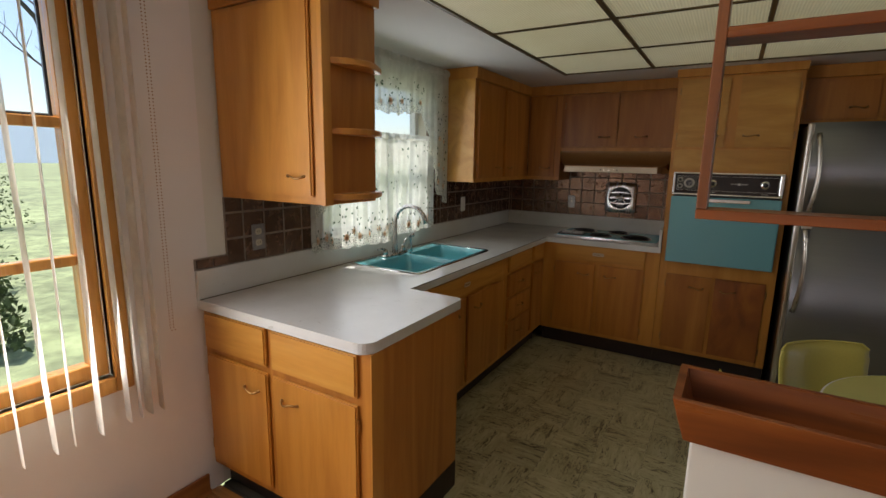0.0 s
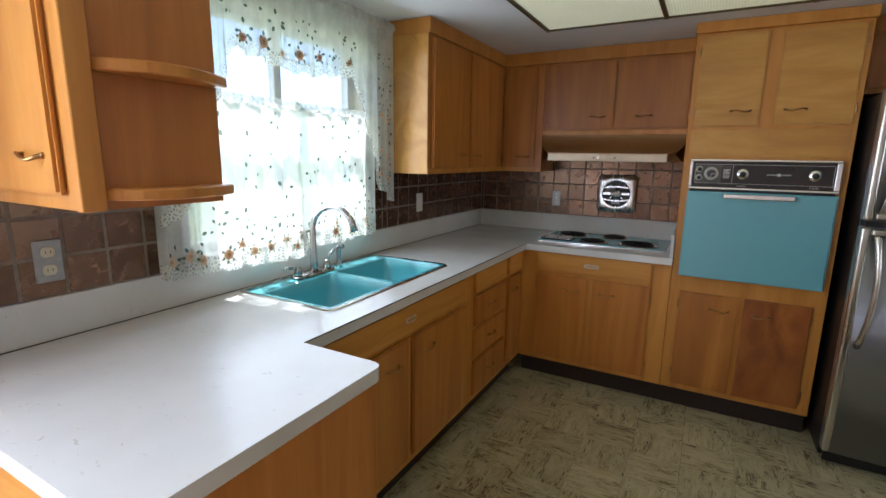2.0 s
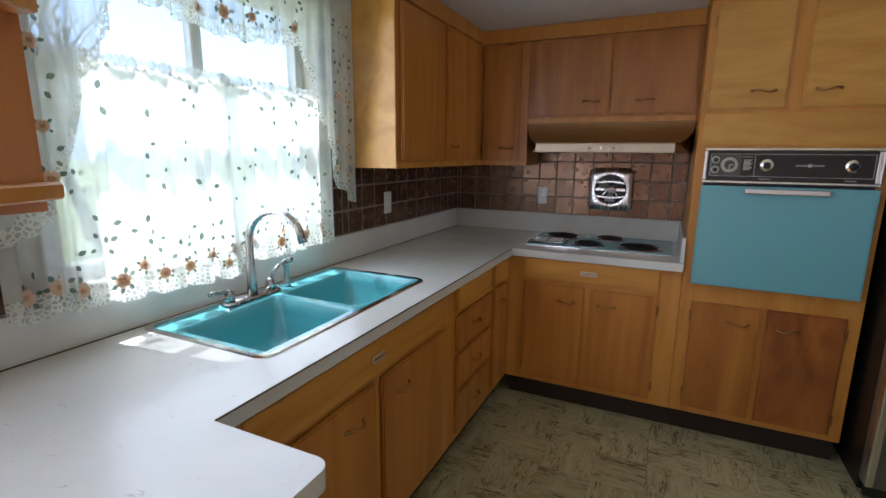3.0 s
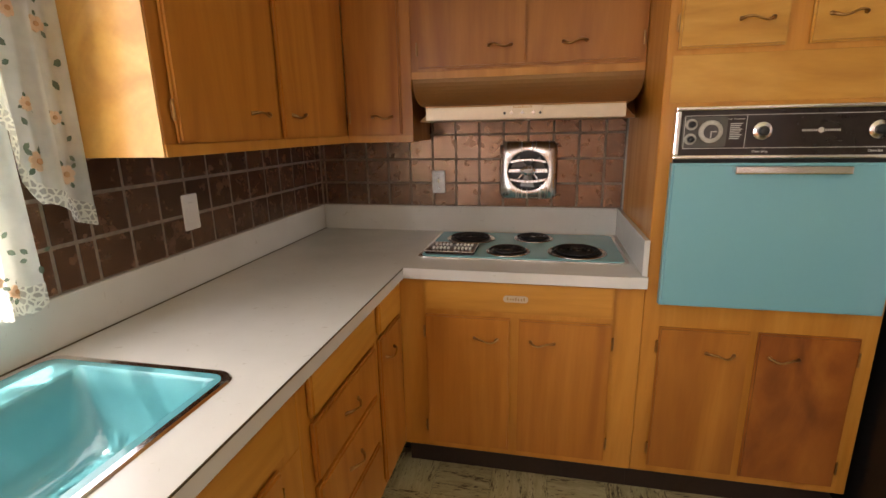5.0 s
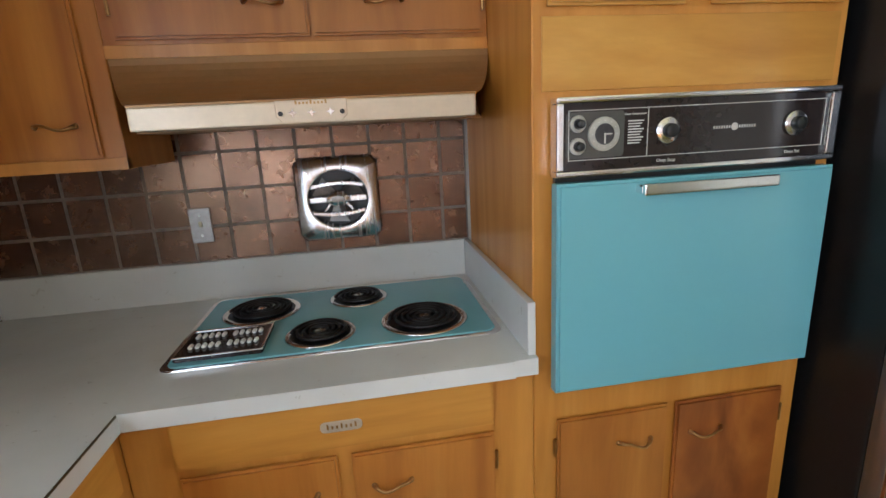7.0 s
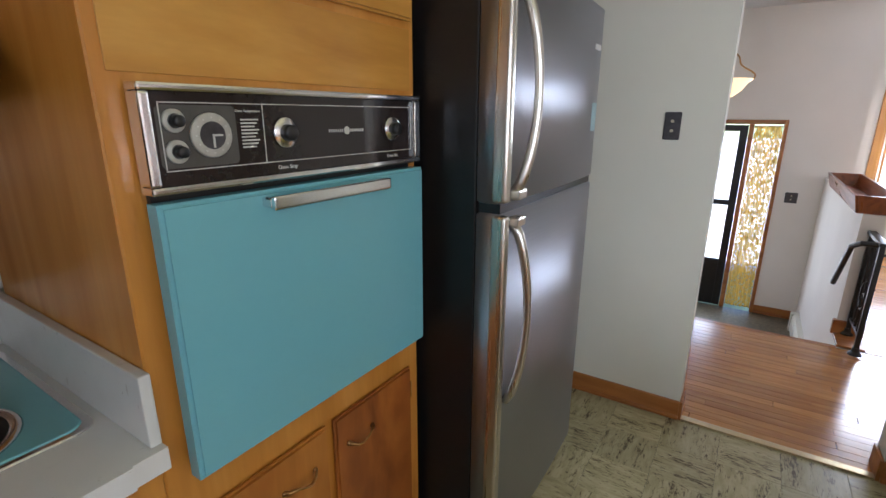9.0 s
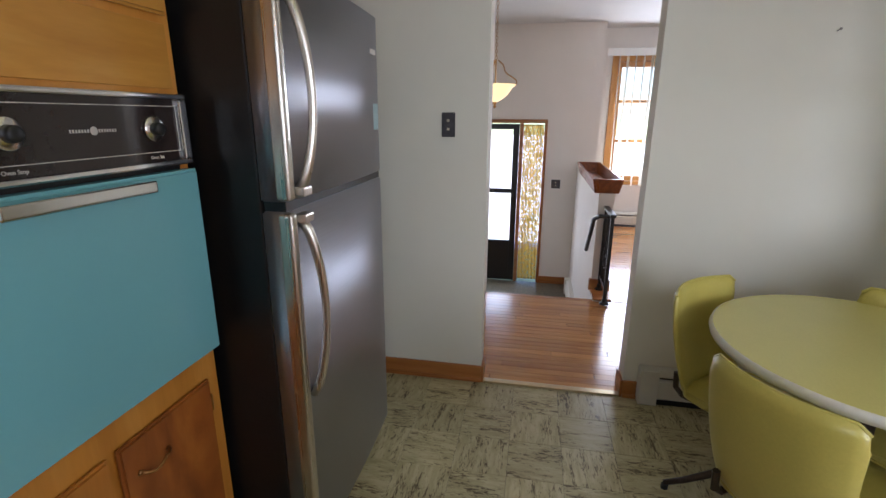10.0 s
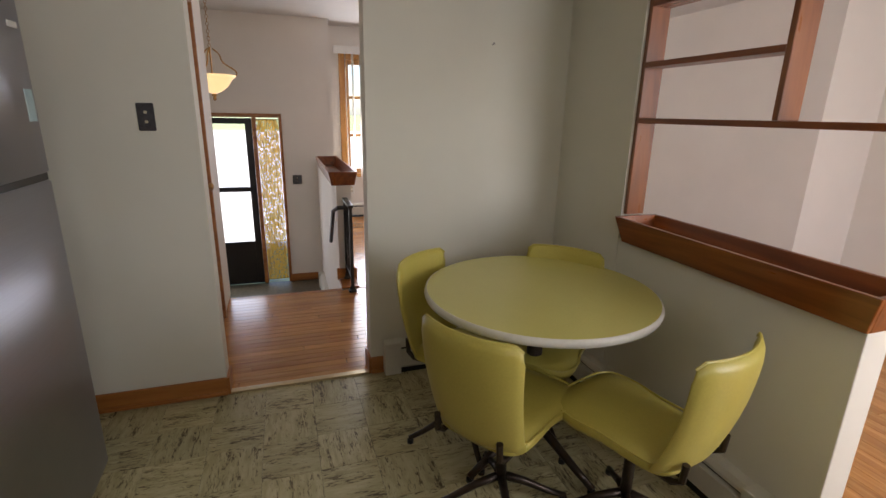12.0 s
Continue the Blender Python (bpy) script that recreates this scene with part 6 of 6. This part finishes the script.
def tiled(name, place, spans, a0, z_start=1.036):
    """Tiles on a wall; spans are (a from, a to, z from, z to) in which tiles show; place(a, z) is a pose."""
    g = bmesh.new()
    wall = tagged(new(name), "bronze glazed wall tiles with grey joints", "", "", "structure")
    for b0, b1, z0, z1 in spans:
        k0 = math.floor((b0 - a0) / PITCH)
        a = a0 + k0 * PITCH
        while a < b1 - 1e-4:
            z = z_start
            while z < z1 - 1e-4:
                u0, u1, w0, w1 = max(a, b0), min(a + PITCH, b1), max(z, z0), min(z + PITCH, z1)
                if u1 - u0 > 0.015 and w1 - w0 > 0.012:
                    tile(wall, place((u0 + u1) / 2, (w0 + w1) / 2), u1 - u0 - 0.0045, w1 - w0 - 0.0045)
                z += PITCH
            a += PITCH
    return wall


wn = tiled("tiles_north", lambda a, z: pose(a, NY - 0.003, z), [(WX + 0.012, OX0 - 0.002, 1.036, 1.485)], -1.037)
part("grout", box(WX + 0.004, OX0 - 0.001, NY - 0.0078, NY - 0.0005, 1.03, 1.49), GROUT, wn)
K = KWIN
ww = tiled("tiles_west", lambda a, z: pose(WX + 0.003, a, z, 0, 0, 90),
           [(1.352, K[0] - 0.005, 1.036, 1.338), (1.66, K[0] - 0.005, 1.338, CEILING - 0.002), (K[1] + 0.005, 3.127, 1.036, CEILING - 0.002), (3.127, NY - 0.012, 1.036, UZ - 0.002), (K[0] - 0.005, K[1] + 0.005, K[3] + 0.005, CEILING - 0.002)], 1.559)
for b0, b1, z0, z1 in ((1.352, K[0], 1.03, 1.338), (1.66, K[0], 1.338, CEILING), (K[1], 3.127, 1.03, CEILING), (3.127, NY - 0.005, 1.03, UZ), (K[0], K[1], K[3], CEILING)):
    part("grout", box(WX + 0.0005, WX + 0.0078, b0, b1, z0, z1), GROUT, ww)
for k in range(2):                            # low cap row beside the peninsula
    tile(ww, pose(WX + 0.003, 1.205 + 0.04 + 0.079 * k, 1.06, 0, 0, 90), 0.075, 0.038)
part("grout", box(WX + 0.0005, WX + 0.0045, 1.2, 1.352, 1.036, 1.085), GROUT, ww)

# ---- kitchen floor: streaked vinyl tiles laid like a basket ----
S = 0.2286
bm = prism([(-S / 2 + 0.0006, -S / 2 + 0.0006), (S / 2 - 0.0006, -S / 2 + 0.0006), (S / 2 - 0.0006, S / 2 - 0.0006), (-S / 2 + 0.0006, S / 2 - 0.0006)], -0.003, 0.0, 0.0006, 1)
VT = mesh_of("floor_tile", bm, VINYL)
kf = bpy.data.objects["floor_kitchen"]
for i in range(15):
    for j in range(13):
        x, y = -1.36 + S * (i + 0.5), 1.22 + S * (j + 0.5)
        if x + S / 2 > EX or (x < -1.2 and y < PEN1):
            continue
        if x > 0.5 and y > 4.0:
            continue
        ob = new("floor_tile", VT)
        ob.parent = kf
        ob.matrix_basis = pose(x, y, 0, 0, 0, 90 * ((i + j) % 2) + 180 * random.choice((0, 1)))
edge = prism([(-1.36 + S * 13 + 0.001, 1.22), (EX + 0.0, 1.22), (EX, 4.2), (-1.36 + S * 13 + 0.001, 4.2)], -0.003, 0.0)
part("floor_tile_edge", edge, VINYL, kf)
ob = part("floor_tile_edge", box(-1.0, PX0, 1.205, 1.2195, -0.003, 0.0), VINYL, kf)


# ---- oak strip floors ----
def strips(parent, x0, x1, y0, y1, w, seed, cap=300):
    r = random.Random(seed)
    made = {}
    n = 0
    y = y0
    while y < y1 - 0.005:
        x = x0 - r.uniform(0, 0.9)
        h = min(w, y1 - y)
        while x < x1:
            L = r.choice((0.7, 0.95, 1.2, 1.5))
            a, b = max(x, x0), min(x + L, x1)
            x += L
            if b - a < 0.03:
                continue
            key = (round(b - a, 2), round(h, 3))
            if key not in made:
                q = key[0]
                made[key] = mesh_of("plank", prism([(-q / 2 + 0.0007, -h / 2 + 0.0007), (q / 2 - 0.0007, -h / 2 + 0.0007), (q / 2 - 0.0007, h / 2 - 0.0007), (-q / 2 + 0.0007, h / 2 - 0.0007)], -0.012, 0.0, 0.001, 1), OAK)
            ob = new("plank", made[key])
            ob.parent = parent
            ob.matrix_basis = pose((a + b) / 2, y + h / 2, 0)
            n += 1
        y += w
    return n


def strips_turned(parent, x0, x1, y0, y1, w, seed):
    """The same, with the boards along y."""
    r = random.Random(seed)
    made = {}
    x = x0
    while x < x1 - 0.005:
        y = y0 - r.uniform(0, 0.9)
        h = min(w, x1 - x)
        while y < y1:
            L = r.choice((0.7, 0.95, 1.2, 1.5))
            a, b = max(y, y0), min(y + L, y1)
            y += L
            if b - a < 0.03:
                continue
            key = (round(b - a, 2), round(h, 3))
            if key not in made:
                q = key[0]
                made[key] = mesh_of("plank", prism([(-q / 2 + 0.0007, -h / 2 + 0.0007), (q / 2 - 0.0007, -h / 2 + 0.0007), (q / 2 - 0.0007, h / 2 - 0.0007), (-q / 2 + 0.0007, h / 2 - 0.0007)], -0.012, 0.0, 0.001, 1), OAK)
            ob = new("plank", made[key])
            ob.parent = parent
            ob.matrix_basis = pose(x + h / 2, (a + b) / 2, 0, 0, 0, 90)
        x += w


strips_turned(bpy.data.objects["floor_hall"], EX + 0.028, 2.985, 1.2, 3.35, 0.057, 4)
strips_turned(bpy.data.objects["floor_living"], 3.0, FAR, 0.6, 2.345, 0.08, 5)
strips_turned(bpy.data.objects["floor_hall"], EX + 0.12, 2.985, -1.85, 1.2, 0.114, 6)
strips(bpy.data.objects["floor_dining"], WX, EX + 0.12, SOUTH, HW0 - 0.02, 0.076, 7)
part("board_end", box(3.0, FAR, SOUTH, 0.6, -0.012, 0.0), OAK, bpy.data.objects["floor_living"])
